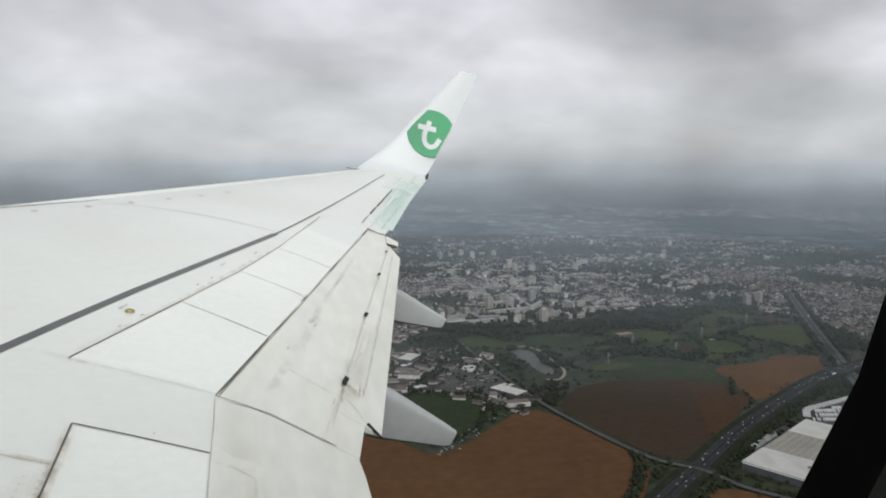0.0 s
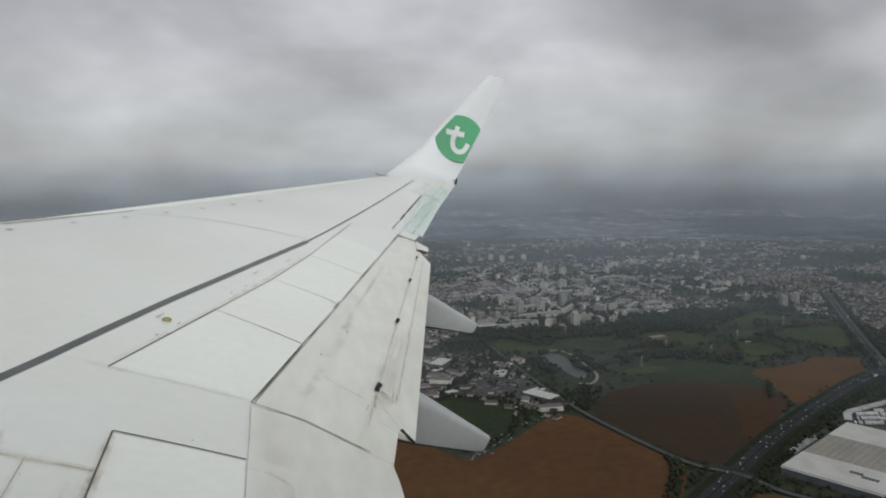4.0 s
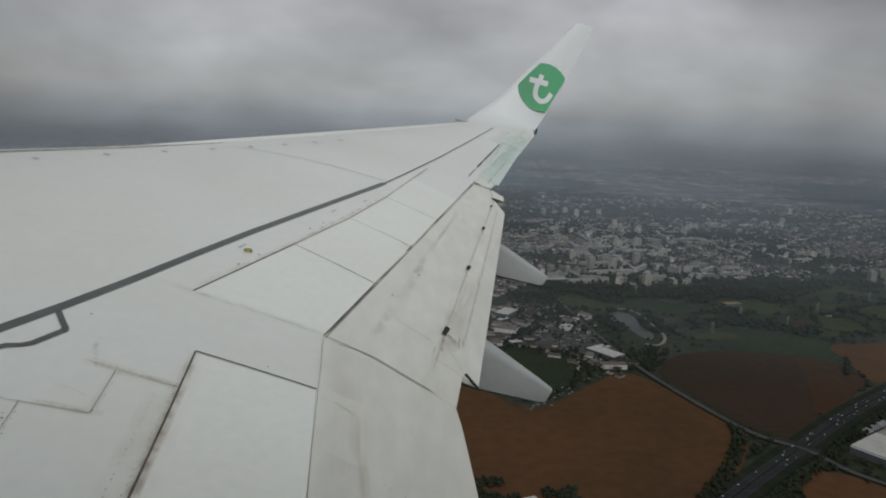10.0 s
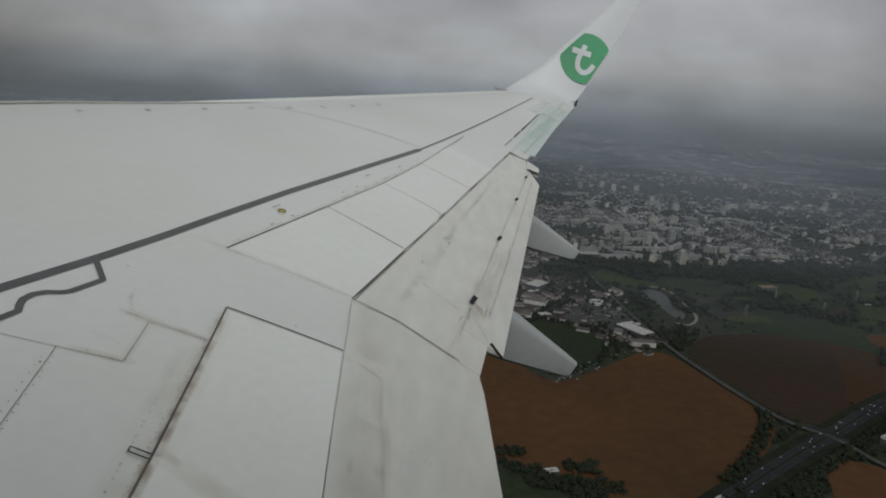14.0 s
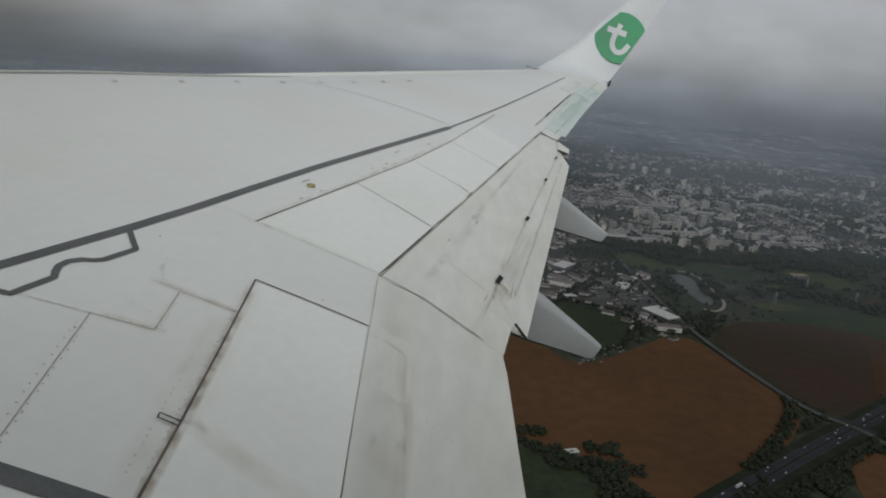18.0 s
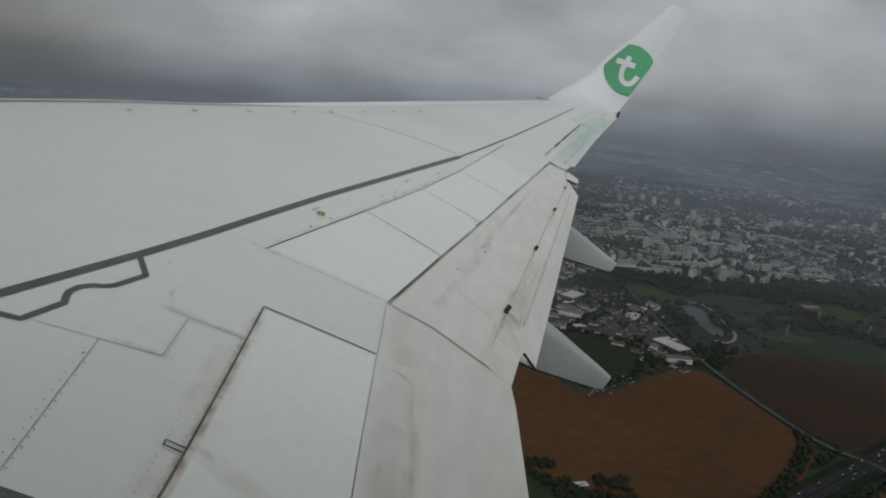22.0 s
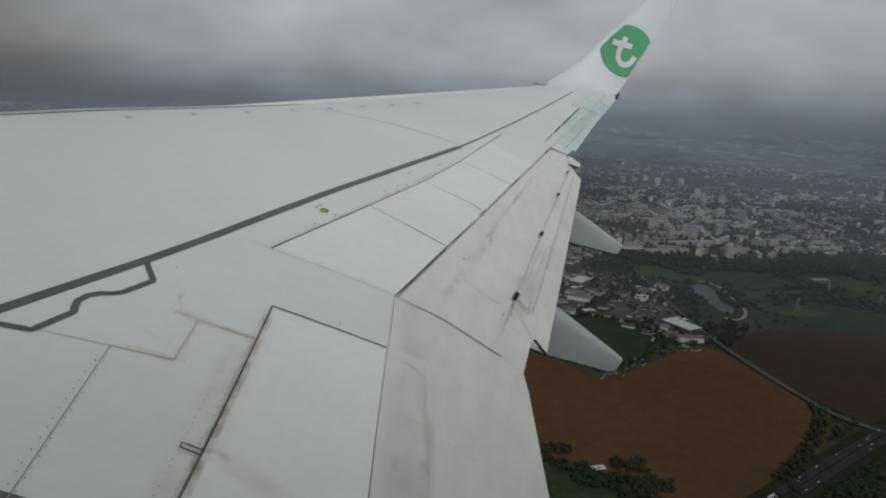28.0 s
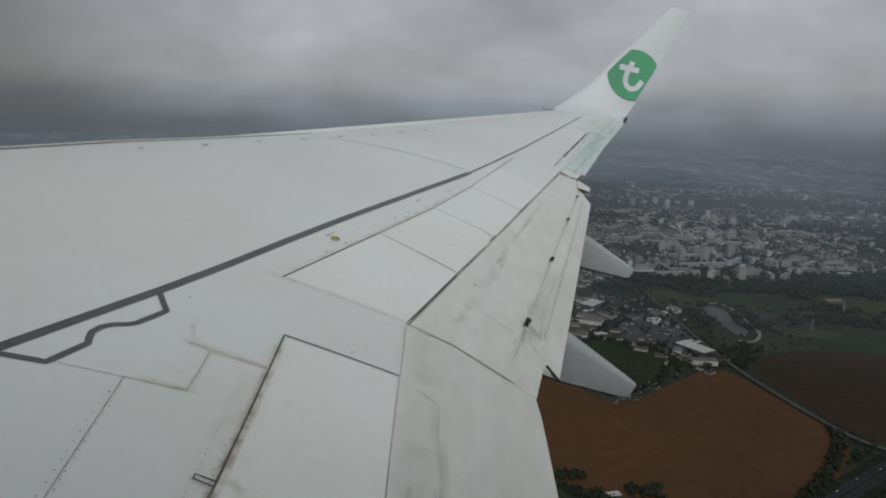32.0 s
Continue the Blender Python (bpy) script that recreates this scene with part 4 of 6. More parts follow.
FIELD_A = [(-120, 938), (114, 1240), (187, 1078), (225, 1062), (300, 1130), (395, 1230), (440, 1236), (536, 1003), (521, 954), (455, 852), (392, 779), (330, 700), (250, 690), (200, 770), (120, 800), (40, 830)]
FIELD_B = [(478, 1232), (520, 1304), (574, 1356), (690, 1383), (800, 1362), (862, 1322), (885, 1290), (866, 1200), (820, 1165), (735, 1075), (629, 992), (583, 960), (540, 1005)]
FIELD_C = [(905, 1330), (916, 1425), (1000, 1440), (1082, 1452), (1125, 1501), (1245, 1458), (1163, 1372), (960, 1240), (870, 1196), (886, 1268)]
FIELD_E = [(800, 1360), (860, 1321), (882, 1290), (864, 1204), (812, 1160), (760, 1104), (700, 1056), (672, 1040), (742, 1180), (778, 1262)]
FIELD_D = [(600, 640), (720, 700), (660, 800), (610, 860), (560, 870), (520, 830), (490, 700)]
GREEN_1 = [(1033, 1682), (1122, 1639), (1080, 1505), (985, 1530)]
GREEN_2 = [(1085, 2108), (1170, 2045), (1123, 1867), (1042, 1897)]
GREEN_3 = [(1347, 2172), (1411, 2084), (1339, 1965), (1249, 2046)]
GREEN_4 = [(1258, 1783), (1438, 1798), (1297, 1560), (1233, 1535), (1155, 1724)]
GREEN_5 = [(757, 1570), (943, 1458), (904, 1318), (873, 1290), (746, 1345), (660, 1400)]
GREEN_6 = [(212, 1381), (357, 1318), (300, 1150), (217, 1090), (130, 1243)]
GREEN_7 = [(-400, 860), (-130, 915), (40, 820), (120, 780), (180, 740), (200, 560), (-400, 500)]
GREEN_8 = [(560, 1700), (700, 1640), (760, 1750), (600, 1820)]
GREEN_10 = [(411, 1822), (491, 1791), (550, 1736), (682, 1754), (654, 1660), (557, 1685), (469, 1675), (410, 1729)]
GREEN_11 = [(1092, 2014), (1332, 2001), (1292, 1927), (1052, 1899)]
GREEN_12 = [(1017, 1641), (1135, 1667), (1090, 1533), (952, 1484)]
GREEN_9 = [(820, 1720), (960, 1660), (1000, 1780), (850, 1830)]
for name, label, pts, mat, z in (("field", "large field of ripe brown crop", FIELD_A, M_BROWN, 0.5), ("field", "dark brown ploughed field beside the motorway", FIELD_B, M_DARKSOIL, 0.52),
                                 ("field", "brown strip of field beside dark soil", FIELD_E, M_TURN, 0.56),
                                 ("field", "ochre stubble field with a wooded notch", FIELD_C, M_ORANGE, 0.60), ("field", "brown field beyond the motorway", FIELD_D, M_BROWN, 0.5),
                                 ("meadow", "bright green mown meadow", GREEN_1, M_GRASS, 0.5), ("meadow", "green meadow strip", GREEN_2, M_GRASS, 0.5),
                                 ("meadow", "green sports pitch", GREEN_3, M_GRASS, 0.5), ("meadow", "green pasture by the motorway", GREEN_4, M_GRASS, 0.45),
                                 ("meadow", "dark green meadow", GREEN_5, M_DKGRASS, 0.5), ("meadow", "dark green paddock", GREEN_6, M_DKGRASS, 0.45), ("meadow", "dark green pasture", GREEN_7, M_DKGRASS, 0.45),
                                 ("meadow", "dull green meadow", GREEN_8, M_DKGRASS, 0.5), ("meadow", "dull green meadow", GREEN_9, M_GRASS, 0.5), ("meadow", "green meadow strip above the pond", GREEN_10, M_GRASS, 0.45), ("meadow", "green playing field before the trees", GREEN_11, M_GRASS, 0.55), ("meadow", "rough green meadow", GREEN_12, M_GRASS, 0.55)):
    flat(name, label, "field", rounded(pts, 2 if pts is FIELD_A or pts is FIELD_D else 1), z, mat)
PARCELS = []
for x, y, a, w, h, k in ((1180, 1880, 32, 110, 60, 0), (1300, 1925, 32, 90, 70, 1), (1370, 1850, 32, 70, 60, 2), (1230, 1790, 32, 60, 44, 3), (1130, 1760, 25, 80, 50, 1), (960, 1590, 20, 70, 40, 2), (880, 1640, 20, 80, 44, 3),
                         (800, 1830, 10, 90, 40, 1), (930, 1900, 8, 100, 40, 0), (700, 1880, 6, 80, 36, 2), (1400, 1960, 30, 80, 50, 3), (760, 1640, 12, 60, 36, 1), (640, 1560, 15, 70, 40, 3), (700, 1480, 12, 110, 46, 1)):
    c, q = math.cos(radians(a)), math.sin(radians(a))
    poly = [(x + c * u * w / 2 - q * v * h / 2, y + q * u * w / 2 + c * v * h / 2) for u, v in ((-1, -1), (1, -0.9), (0.95, 1), (-0.9, 0.95))]
    PARCELS.append(poly)
    flat("meadow", ("bright green mown parcel", "dull green parcel", "light brown parcel of dry grass", "dark green parcel")[k], "field", rounded(poly, 1), 0.62 + 0.004 * len(PARCELS), (M_GRASS, M_DRYGRASS, M_TURN, M_DKGRASS)[k])
POND = [(500, 1610), (510, 1655), (536, 1672), (562, 1650), (563, 1600), (552, 1545), (566, 1490), (545, 1440), (526, 1455), (520, 1525), (504, 1579)]
tagged(flat("pond", "kidney-shaped grey pond", "pond", rounded(POND, 3), 0.6, M_WATER), kind="structure")
pond_path = strip("pond_path", smooth_line([(508, 1685), (566, 1693), (587, 1631), (584, 1536), (584, 1484), (570, 1440), (544, 1408), (520, 1415)], 6), -3.5, 3.5, 0.7, M_PATH)
tagged(new("pond_path", pond_path), "pale gravel path round the pond", "path", kind="structure")
flat("yard", "grey lorry yard", "yard", [(1100, 1200), (925, 1145), (885, 1080), (800, 1085), (700, 970), (960, 900), (1020, 1080)], 0.5, M_YARD)
flat("yard", "grey works yard full of vehicles", "yard", [(1112, 1120), (1060, 1030), (1150, 990), (1220, 1060), (1290, 1180), (1420, 1330), (1420, 1385), (1230, 1250), (1160, 1190)], 0.5, M_YARD)
flat("yard", "grey depot yard", "yard", [(1440, 1340), (1330, 1170), (1460, 1130), (1700, 1380), (1640, 1470), (1540, 1450)], 0.5, M_YARD)
flat("yard", "grey streets and car parks between houses", "yard", rounded([(290, 1290), (400, 1270), (440, 1330), (430, 1480), (410, 1640), (330, 1640), (280, 1450)], 2), 0.4, M_YARD)
flat("bare_plot", "bare earth building plot", "plot", [(1222, 1175), (1265, 1175), (1290, 1150), (1240, 1140)], 0.7, M_EARTH)
flat("yard", "grey industrial yard", "yard", [(-180, 960), (0, 1130), (140, 1330), (60, 1420), (-120, 1500), (-220, 1200)], 0.5, M_YARD)

HIGHWAY = smooth_line([(300, 690), (473, 841), (590, 938), (762, 1078), (1042, 1272), (1190, 1352), (1391, 1434), (1631, 1535), (1817, 1606), (2100, 1740), (2600, 2000)], 10)
NSROAD = smooth_line([(820, 700), (1010, 1019), (1093, 1159), (1198, 1334), (1442, 1749), (1627, 2056), (2100, 2830), (2700, 3760), (3300, 4700)], 8)
SLIP = smooth_line([(1040, 1040), (1086, 1123), (1166, 1229), (1318, 1362), (1443, 1432), (1602, 1506)], 8)
SLIP_2 = smooth_line([(1170, 1310), (1205, 1420), (1290, 1500), (1330, 1590)], 8)
COUNTRY = smooth_line([(410, 1760), (424, 1568), (456, 1272), (529, 1003), (590, 930), (614, 869), (654, 818), (760, 690)], 8)
LANE = smooth_line([(1120, 960), (1171, 1023), (1282, 1157), (1419, 1325), (1527, 1441), (1560, 1490)], 8)
WEST = smooth_line([(-360, 660), (-176, 880), (21, 1115), (230, 1402), (330, 1560), (424, 1640)], 8)
BOULEVARD = smooth_line([(420, 1900), (640, 1880), (1050, 2040), (1440, 2100), (1640, 2080)], 8)
AVENUE = smooth_line([(700, 1900), (760, 2200), (800, 2700), (900, 3400), (1100, 4300)], 8)


def road(name, label, line, width, z, lanes=0, verge=0.0, median=False, mat=M_ASPHALT):
    r = thing(name, label, "road", kind="structure")
    if verge:
        part("verge", strip("verge", line, -width / 2 - verge, width / 2 + verge, z - 0.15, M_VERGE), r)
    part("carriageway", strip("carriageway", line, -width / 2, width / 2, z, mat), r)
    if median:
        part("median", strip("median", line, -1.6, 1.6, z + 0.2, M_VERGE), r)
    for s in (-1, 1):
        part("edge_line", strip("edge_line", line, s * (width / 2 - 1.2) - 0.18, s * (width / 2 - 1.2) + 0.18, z + 0.15, M_LINE), r)
        if median:
            part("edge_line", strip("edge_line", line, s * 2.6 - 0.2, s * 2.6 + 0.2, z + 0.15, M_LINE), r)
    for k in range(lanes):
        o = -width / 2 + width * (k + 1) / (lanes + 1)
        vs, fs = [], []
        for i in range(0, len(line) - 1):
            a, b = np.array(line[i]), np.array(line[i + 1])
            d = b - a
            run = np.hypot(*d)
            u = d / run
            n = np.array((-u[1], u[0]))
            for j in range(int(run / 13)):
                p = a + u * (j * 13) + n * o
                q = p + u * 5
                c = len(vs)
                vs += [(*(p - n * 0.18), z + 0.15), (*(q - n * 0.18), z + 0.15), (*(q + n * 0.18), z + 0.15), (*(p + n * 0.18), z + 0.15)]
                fs.append((c, c + 1, c + 2, c + 3))
        if vs:
            tagged(part("lane_dashes", mesh_from("lane_dashes", vs, fs, M_LINE), r), kind="stuff")
    return r


road("road_motorway", "grey dual-carriageway motorway with hedged verges", HIGHWAY, 24, 1.6, 3, 12, True)
road("road_main", "straight grey dual road running into the town", NSROAD, 26, 1.0, 3, 8, True, mat=M_YARD)
road("road_slip", "curving motorway slip road", SLIP, 10, 1.2, 0, 5)
road("road_slip", "curving motorway slip road", SLIP_2, 9, 1.2, 0, 5)
road("road_country", "narrow pale country road", COUNTRY, 10, 1.9, 0, 3, mat=M_LANE)
road("road_lane", "narrow service lane", LANE, 8, 1.0, 0, 3)
road("road_west", "grey road along the brown field", WEST, 11, 1.0, 1, 6)
road("road_boulevard", "boulevard along the town's edge", BOULEVARD, 16, 0.9, 1, 5)
road("road_avenue", "tree-lined avenue", AVENUE, 16, 0.9, 1, 5)


# Motorway bridge over the main road.
def bridge(x, y, rot, length, width, z):
    b = thing("motorway_bridge", "concrete motorway bridge over the main road", "bridge", pose(x, y, 0, 0, 0, rot))
    part("deck", box_mesh("deck", -length / 2, length / 2, -width / 2, width / 2, z - 1.0, z + 0.05, M_ASPHALT), b)
    for s in (-1, 1):
        part("parapet", box_mesh("parapet", -length / 2, length / 2, s * width / 2 - 0.2, s * width / 2 + 0.2, z - 1.4, z + 0.9, M_YARD), b)


bridge(1196, 1354, 26, 90, 34, 2.4)
bridge(592, 936, 42 - 90, 60, 9, 2.9)


# ---------------------------------------------------------------- buildings
def shed(x, y, rot, lx, ly, h, roof=M_ROOFG, wall=M_CLAD, label="grey industrial shed on the town edge", ridges=0, lights=0, name="industrial_shed"):
    s = thing(name, label, "building", pose(x, y, 0.4, 0, 0, rot), "industrial sheds")
    part("wall", box_mesh("wall", -lx / 2, lx / 2, -ly / 2, ly / 2, -0.4, h, wall), s)
    part("roof", box_mesh("roof", -lx / 2 - 0.4, lx / 2 + 0.4, -ly / 2 - 0.4, ly / 2 + 0.4, h, h + 0.5, roof), s)
    for k in range(ridges):
        o = -ly / 2 + ly * (k + 0.5) / ridges
        part("roof_monitor", box_mesh("roof_monitor", -lx / 2 + 3, lx / 2 - 3, o - ly / ridges * 0.18, o + ly / ridges * 0.18, h + 0.5, h + 1.6, M_ROOFW), s)
    for i in range(lights):
        for k in range(max(int(lights * ly / lx), 2)):
            m = max(int(lights * ly / lx), 2)
            cx, cy = -lx / 2 + lx * (i + 0.5) / lights, -ly / 2 + ly * (k + 0.5) / m
            part("skylight", box_mesh("skylight", cx - 0.9, cx + 0.9, cy - 1.3, cy + 1.3, h + 0.5, h + 1.0, M_MARK), s)
    return s


def warehouse():
    """The large distribution warehouse beside the motorway: three roof bays, skylights, dock doors."""
    w = thing("warehouse", "very large distribution warehouse with pale roof and rows of skylights", "building", pose(800, 930, 0.4, 0, 0, 32.5))
    L, D, h = 262, 145, 12.0
    part("wall", box_mesh("wall", -L / 2, L / 2, -D / 2, D / 2, -0.4, h - 0.2, M_CLAD), w)
    part("base_band", box_mesh("base_band", -L / 2 - 0.3, L / 2 + 0.3, -D / 2 - 0.3, D / 2 + 0.3, h - 2.0, h - 0.4, M_MARK), w)
    bays = ((-L / 2, -L / 2 + 78), (-L / 2 + 78.8, -L / 2 + 180), (-L / 2 + 180.8, L / 2))
    for i, (a, b) in enumerate(bays):
        rf = part("roof", box_mesh("roof", a, b, -D / 2 - 0.5, D / 2 + 0.5, h - 0.2, h + (0.9, 0.4, 0.9)[i], (M_ROOFW, M_ROOFB, M_ROOFW)[i]), w, "pale membrane roof bay" if i != 1 else "beige roof bay with skylights")
        if i == 1:
            for p in range(12):
                for q in range(14):
                    cx, cy = a + 5 + (b - a - 10) * p / 11, -D / 2 + 6 + (D - 12) * q / 13
                    part("skylight", box_mesh("skylight", cx - 0.8, cx + 0.8, cy - 0.8, cy + 0.8, h + 0.4, h + 0.9, M_ROOFW), rf)
        else:
            for p in range(9):
                cy = -D / 2 + 30 + p * 4.5
                part("roof_unit", box_mesh("roof_unit", (a + b) / 2 - 3 + (8 if p > 4 else 0), (a + b) / 2 + 3 + (8 if p > 4 else 0), cy - 1.5, cy + 1.5, h + 0.9, h + 2.4, M_CLAD), rf)
    for k in range(22):
        cx = -L / 2 + 10 + (L - 20) * k / 21
        part("dock_door", box_mesh("dock_door", cx - 2, cx + 2, -D / 2 - 0.8, -D / 2 - 0.3, 0, 4.2, M_ROOFG), w)


warehouse()
shed(1078, 1140, 58, 46, 24, 9, M_ROOFG, label="grey vehicle workshop in the lorry yard", ridges=1)
shed(1242, 1190, -20, 44, 22, 10, M_ROOFW, label="white-roofed long workshop in a yard", name="industrial_shed")
shed(1160, 1148, 58, 62, 26, 8, M_ROOFG, label="grey flat-roofed works hall with skylights", lights=5)
shed(1097, 1080, 58, 60, 26, 8, M_ROOFR, label="red-roofed works hall beside parked cars", lights=4)
shed(1122, 1056, 58, 40, 17, 7, M_ROOFG, label="small grey works hall with skylights", lights=3)
shed(1152, 1044, 58, 52, 28, 8, M_ROOFG, label="pale grey works hall with roof ridges", ridges=3)
shed(1325, 1290, 40, 120, 34, 8, M_ROOFG, label="long dark saw-tooth workshop", ridges=9)
shed(1450, 1262, 45, 190, 62, 11, M_ROOFG, label="large dark depot with pale roof edges", ridges=4, lights=8)
shed(1590, 1415, 38, 120, 44, 10, M_ROOFG, label="dark depot hall beside the motorway", ridges=2)
shed(1665, 1500, 38, 130, 40, 10, M_ROOFW, label="pale depot hall beside the motorway")
shed(1680, 1650, -30, 70, 18, 8, M_ROOFW, label="long pale shed near the houses")
shed(1205, 1098, 30, 34, 18, 7, M_ROOFW, label="small pale hall in the works yard")
shed(411, 1335, -55, 68, 34, 9, M_ROOFW, label="white-roofed supermarket hall beside the houses", lights=4, name="supermarket")
shed(-75, 1085, 48, 16, 78, 9, M_ROOFG, label="white-edged L-shaped office wing", ridges=1)
shed(-40, 1135, 48, 70, 15, 9, M_ROOFG, label="white-edged L-shaped office wing", ridges=1)
shed(100, 1378, -35, 100, 36, 9, M_ROOFG, label="dark hall with white roof grid", ridges=5, lights=8)
shed(20, 1190, -25, 70, 42, 9, M_CLAD, label="dark hall with dotted skylights", lights=9)
shed(-15, 1480, -35, 96, 18, 9, M_ROOFW, label="white bent hall in the industrial estate")
shed(-40, 1530, 60, 60, 16, 9, M_ROOFW, label="white bent hall in the industrial estate")
shed(5, 1700, 20, 84, 30, 9, M_ROOFW, label="pale long hall in the industrial estate")
shed(861, 1752, 12, 46, 20, 7, M_EARTH, label="long farm building with a pinkish roof in the meadows", name="farm_building")
shed(1218, 2061, 5, 26, 12, 5, M_ROOFW, label="small white club house beside the pitches", name="club_house")
shed(1040, 2079, 30, 40, 22, 6, M_ROOFW, label="pale sports hall at the edge of the trees", name="sports_hall")
shed(450, 1985, 8, 70, 14, 8, M_ROOFW, label="long pale school wing beside the trees", name="school")
shed(1067, 1663, 0, 14, 6, 3, M_ROOFW, label="small white hut on the meadow", name="hut")
for x, y, rot, lx, ly in ((244, 1616, 40, 34, 14), (240, 1568, 40, 30, 12), (243, 1401, 20, 26, 14), (383, 1520, 65, 22, 12), (409, 1575, 65, 26, 14), (388, 1598, 20, 20, 12), (416, 1383, 35, 14, 8), (428, 1376, 35, 12, 8)):
    shed(x, y, rot, lx, ly, 5, M_ROOFW, label="low pale-roofed building among houses and car parks", name="low_building")
for x, y, rot, lx, ly in ((52, 764, 35, 26, 10), (66, 772, 35, 18, 9), (80, 758, 35, 22, 10), (165, 782, 20, 16, 9)):
    shed(x, y, rot, lx, ly, 5, M_ROOFW, label="white-roofed farm shed among trees at the field's end", name="farm_shed")
shed(255, 1620, 55, 56, 34, 9, M_ROOFW, label="pale hall beside the houses")


# Round hall with a pale parapet among the houses.
def round_hall(x, y, rad, h):
    b = thing("round_hall", "low round hall with a pale parapet among houses", "building", pose(x, y, 0.3))

    def drum(name, r0, r1, z0, z1, mat):
        n = 28
        ring = [(math.cos(math.tau * k / n), math.sin(math.tau * k / n)) for k in range(n)]
        vs = [(q * c, q * d, z) for q, z in ((r1, z0), (r1, z1), (r0, z1), (r0, z0)) for c, d in ring]
        fs = [(e * n + k, e * n + (k + 1) % n, ((e + 1) % 4) * n + (k + 1) % n, ((e + 1) % 4) * n + k) for e in range(4) for k in range(n)]
        part(name, mesh_from(name, vs, fs, mat), b)
    drum("wall", rad - 1, rad, -0.3, h, M_HWALL)
    drum("roof", 0.05, rad - 0.6, h - 0.9, h - 0.4, M_ROOFG)
    drum("parapet", rad - 0.9, rad + 0.5, h, h + 0.9, M_MARK)
    drum("roof_lantern", 3.0, 5.0, h - 0.4, h + 1.4, M_ROOFW)


round_hall(371, 1511, 14, 6)
for i in range(34):
    x, y = random.uniform(-260, 290), random.uniform(1330, 2350)
    if abs(x - np.interp(y, [880, 1115, 1402, 1640], [-176, 21, 230, 424])) > 45:
        shed(x, y, random.choice((55, -35, 20, 48)) + random.uniform(-5, 5), random.uniform(30, 85), random.uniform(16, 40), random.uniform(6, 11), random.choice((M_ROOFG, M_ROOFG, M_ROOFW)), label="grey flat-roofed industrial unit", lights=random.choice((0, 3, 4)))


# Apartment blocks: body, roof slab, one window band a storey, stair tower.
def block(lx, ly, floors, label):
    b = thing("apartment_block", label, "building", group="apartment blocks")
    h = floors * 2.9 + 1.2
    part("wall", box_mesh("wall", -lx / 2, lx / 2, -ly / 2, ly / 2, -1, h, M_BLOCK), b)
    part("roof", box_mesh("roof", -lx / 2 - 0.3, lx / 2 + 0.3, -ly / 2 - 0.3, ly / 2 + 0.3, h, h + 0.5, M_ROOFG), b)
    part("stair_head", box_mesh("stair_head", -2.5, 3.5, -2.5, 2.5, h + 0.5, h + 3.4, M_BLOCK), b)
    for k in range(floors):
        z = 1.9 + k * 2.9
        part("window_band", box_mesh("window_band", -lx / 2 + 1.2, lx / 2 - 1.2, -ly / 2 - 0.12, ly / 2 + 0.12, z, z + 1.25, M_BAND), b)
    return b


KINDS = [block(20, 17, 12, "pale concrete apartment tower among trees"), block(62, 12, 5, "long pale apartment slab"), block(38, 12, 4, "pale four-storey apartment block"), block(24, 14, 7, "pale seven-storey apartment block in the town"), block(90, 13, 4, "very long low apartment slab")]
first = [(606, 2190), (1062, 2120), (846, 2010), (1400, 2200), (520, 1965)]
for b, (x, y) in zip(KINDS, first):
    b.matrix_basis = pose(x, y, 0, 0, 0, random.uniform(0, 60))
placed = list(first)


def add_block(k, x, y, rot):
    if all(math.dist((x, y), q) > 30 for q in placed):
        placed.append((x, y))
        copy_thing(KINDS[k], pose(x, y, 0, 0, 0, rot))


for x, y in ((689, 3401), (760, 3473), (813, 3483), (857, 3428), (926, 3501), (972, 3444), (906, 2868), (980, 2877), (1752, 3309), (1790, 3255), (1834, 3321), (802, 2546), (1454, 2077),
             (672, 2180), (1529, 2120), (1545, 2475), (1500, 2480)):
    add_block(random.choice((0, 0, 3)), x, y, random.uniform(0, 30))
# The estate along the wood, tower by tower and slab by slab: place, turn, length, depth, storeys.
TOWERS = ((626, 2302, 4, 26, 13, 11), (685, 2307, 4, 28, 13, 11), (806, 2584, 6, 27, 16, 15), (884, 2592, 6, 30, 16, 16),
          (926, 2925, 7, 24, 16, 15), (1010, 2961, 6, 29, 16, 13), (1136, 3114, 7, 41, 14, 9), (1286, 3063, 31, 67, 14, 13),
          (961, 2608, 26, 45, 14, 13), (759, 2816, 7, 25, 16, 9), (930, 2449, 5, 32, 14, 10), (849, 2123, -44, 37, 12, 10),
          (911, 2171, 4, 26, 12, 8), (708, 2007, 4, 15, 14, 8), (506, 2085, 6, 14, 14, 11), (461, 2109, 3, 21, 13, 9),
          (579, 2331, 3, 17, 14, 13))
SLABS = ((631, 2247, 13, 104, 12, 4), (650, 2123, 15, 148, 12, 4), (736, 2204, -90, 110, 11, 4), (693, 2521, 6, 131, 12, 6),
         (749, 2632, -92, 110, 11, 4), (454, 2003, 3, 54, 12, 4), (525, 1989, 11, 96, 12, 3), (596, 2000, 2, 23, 11, 5),
         (650, 2010, -18, 32, 11, 5), (633, 2712, -30, 38, 12, 7))
for x, y, rot, lx, ly, floors in TOWERS + SLABS:
    kind = "pale concrete apartment tower on the estate" if lx < 32 and floors > 7 else "long cream apartment slab on the estate" if lx > 60 else "cream apartment block on the estate"
    placed.append((x, y))
    block(lx, ly, max(round(floors * 0.75), 3), kind).matrix_basis = pose(x, y, 0, 0, 0, rot)
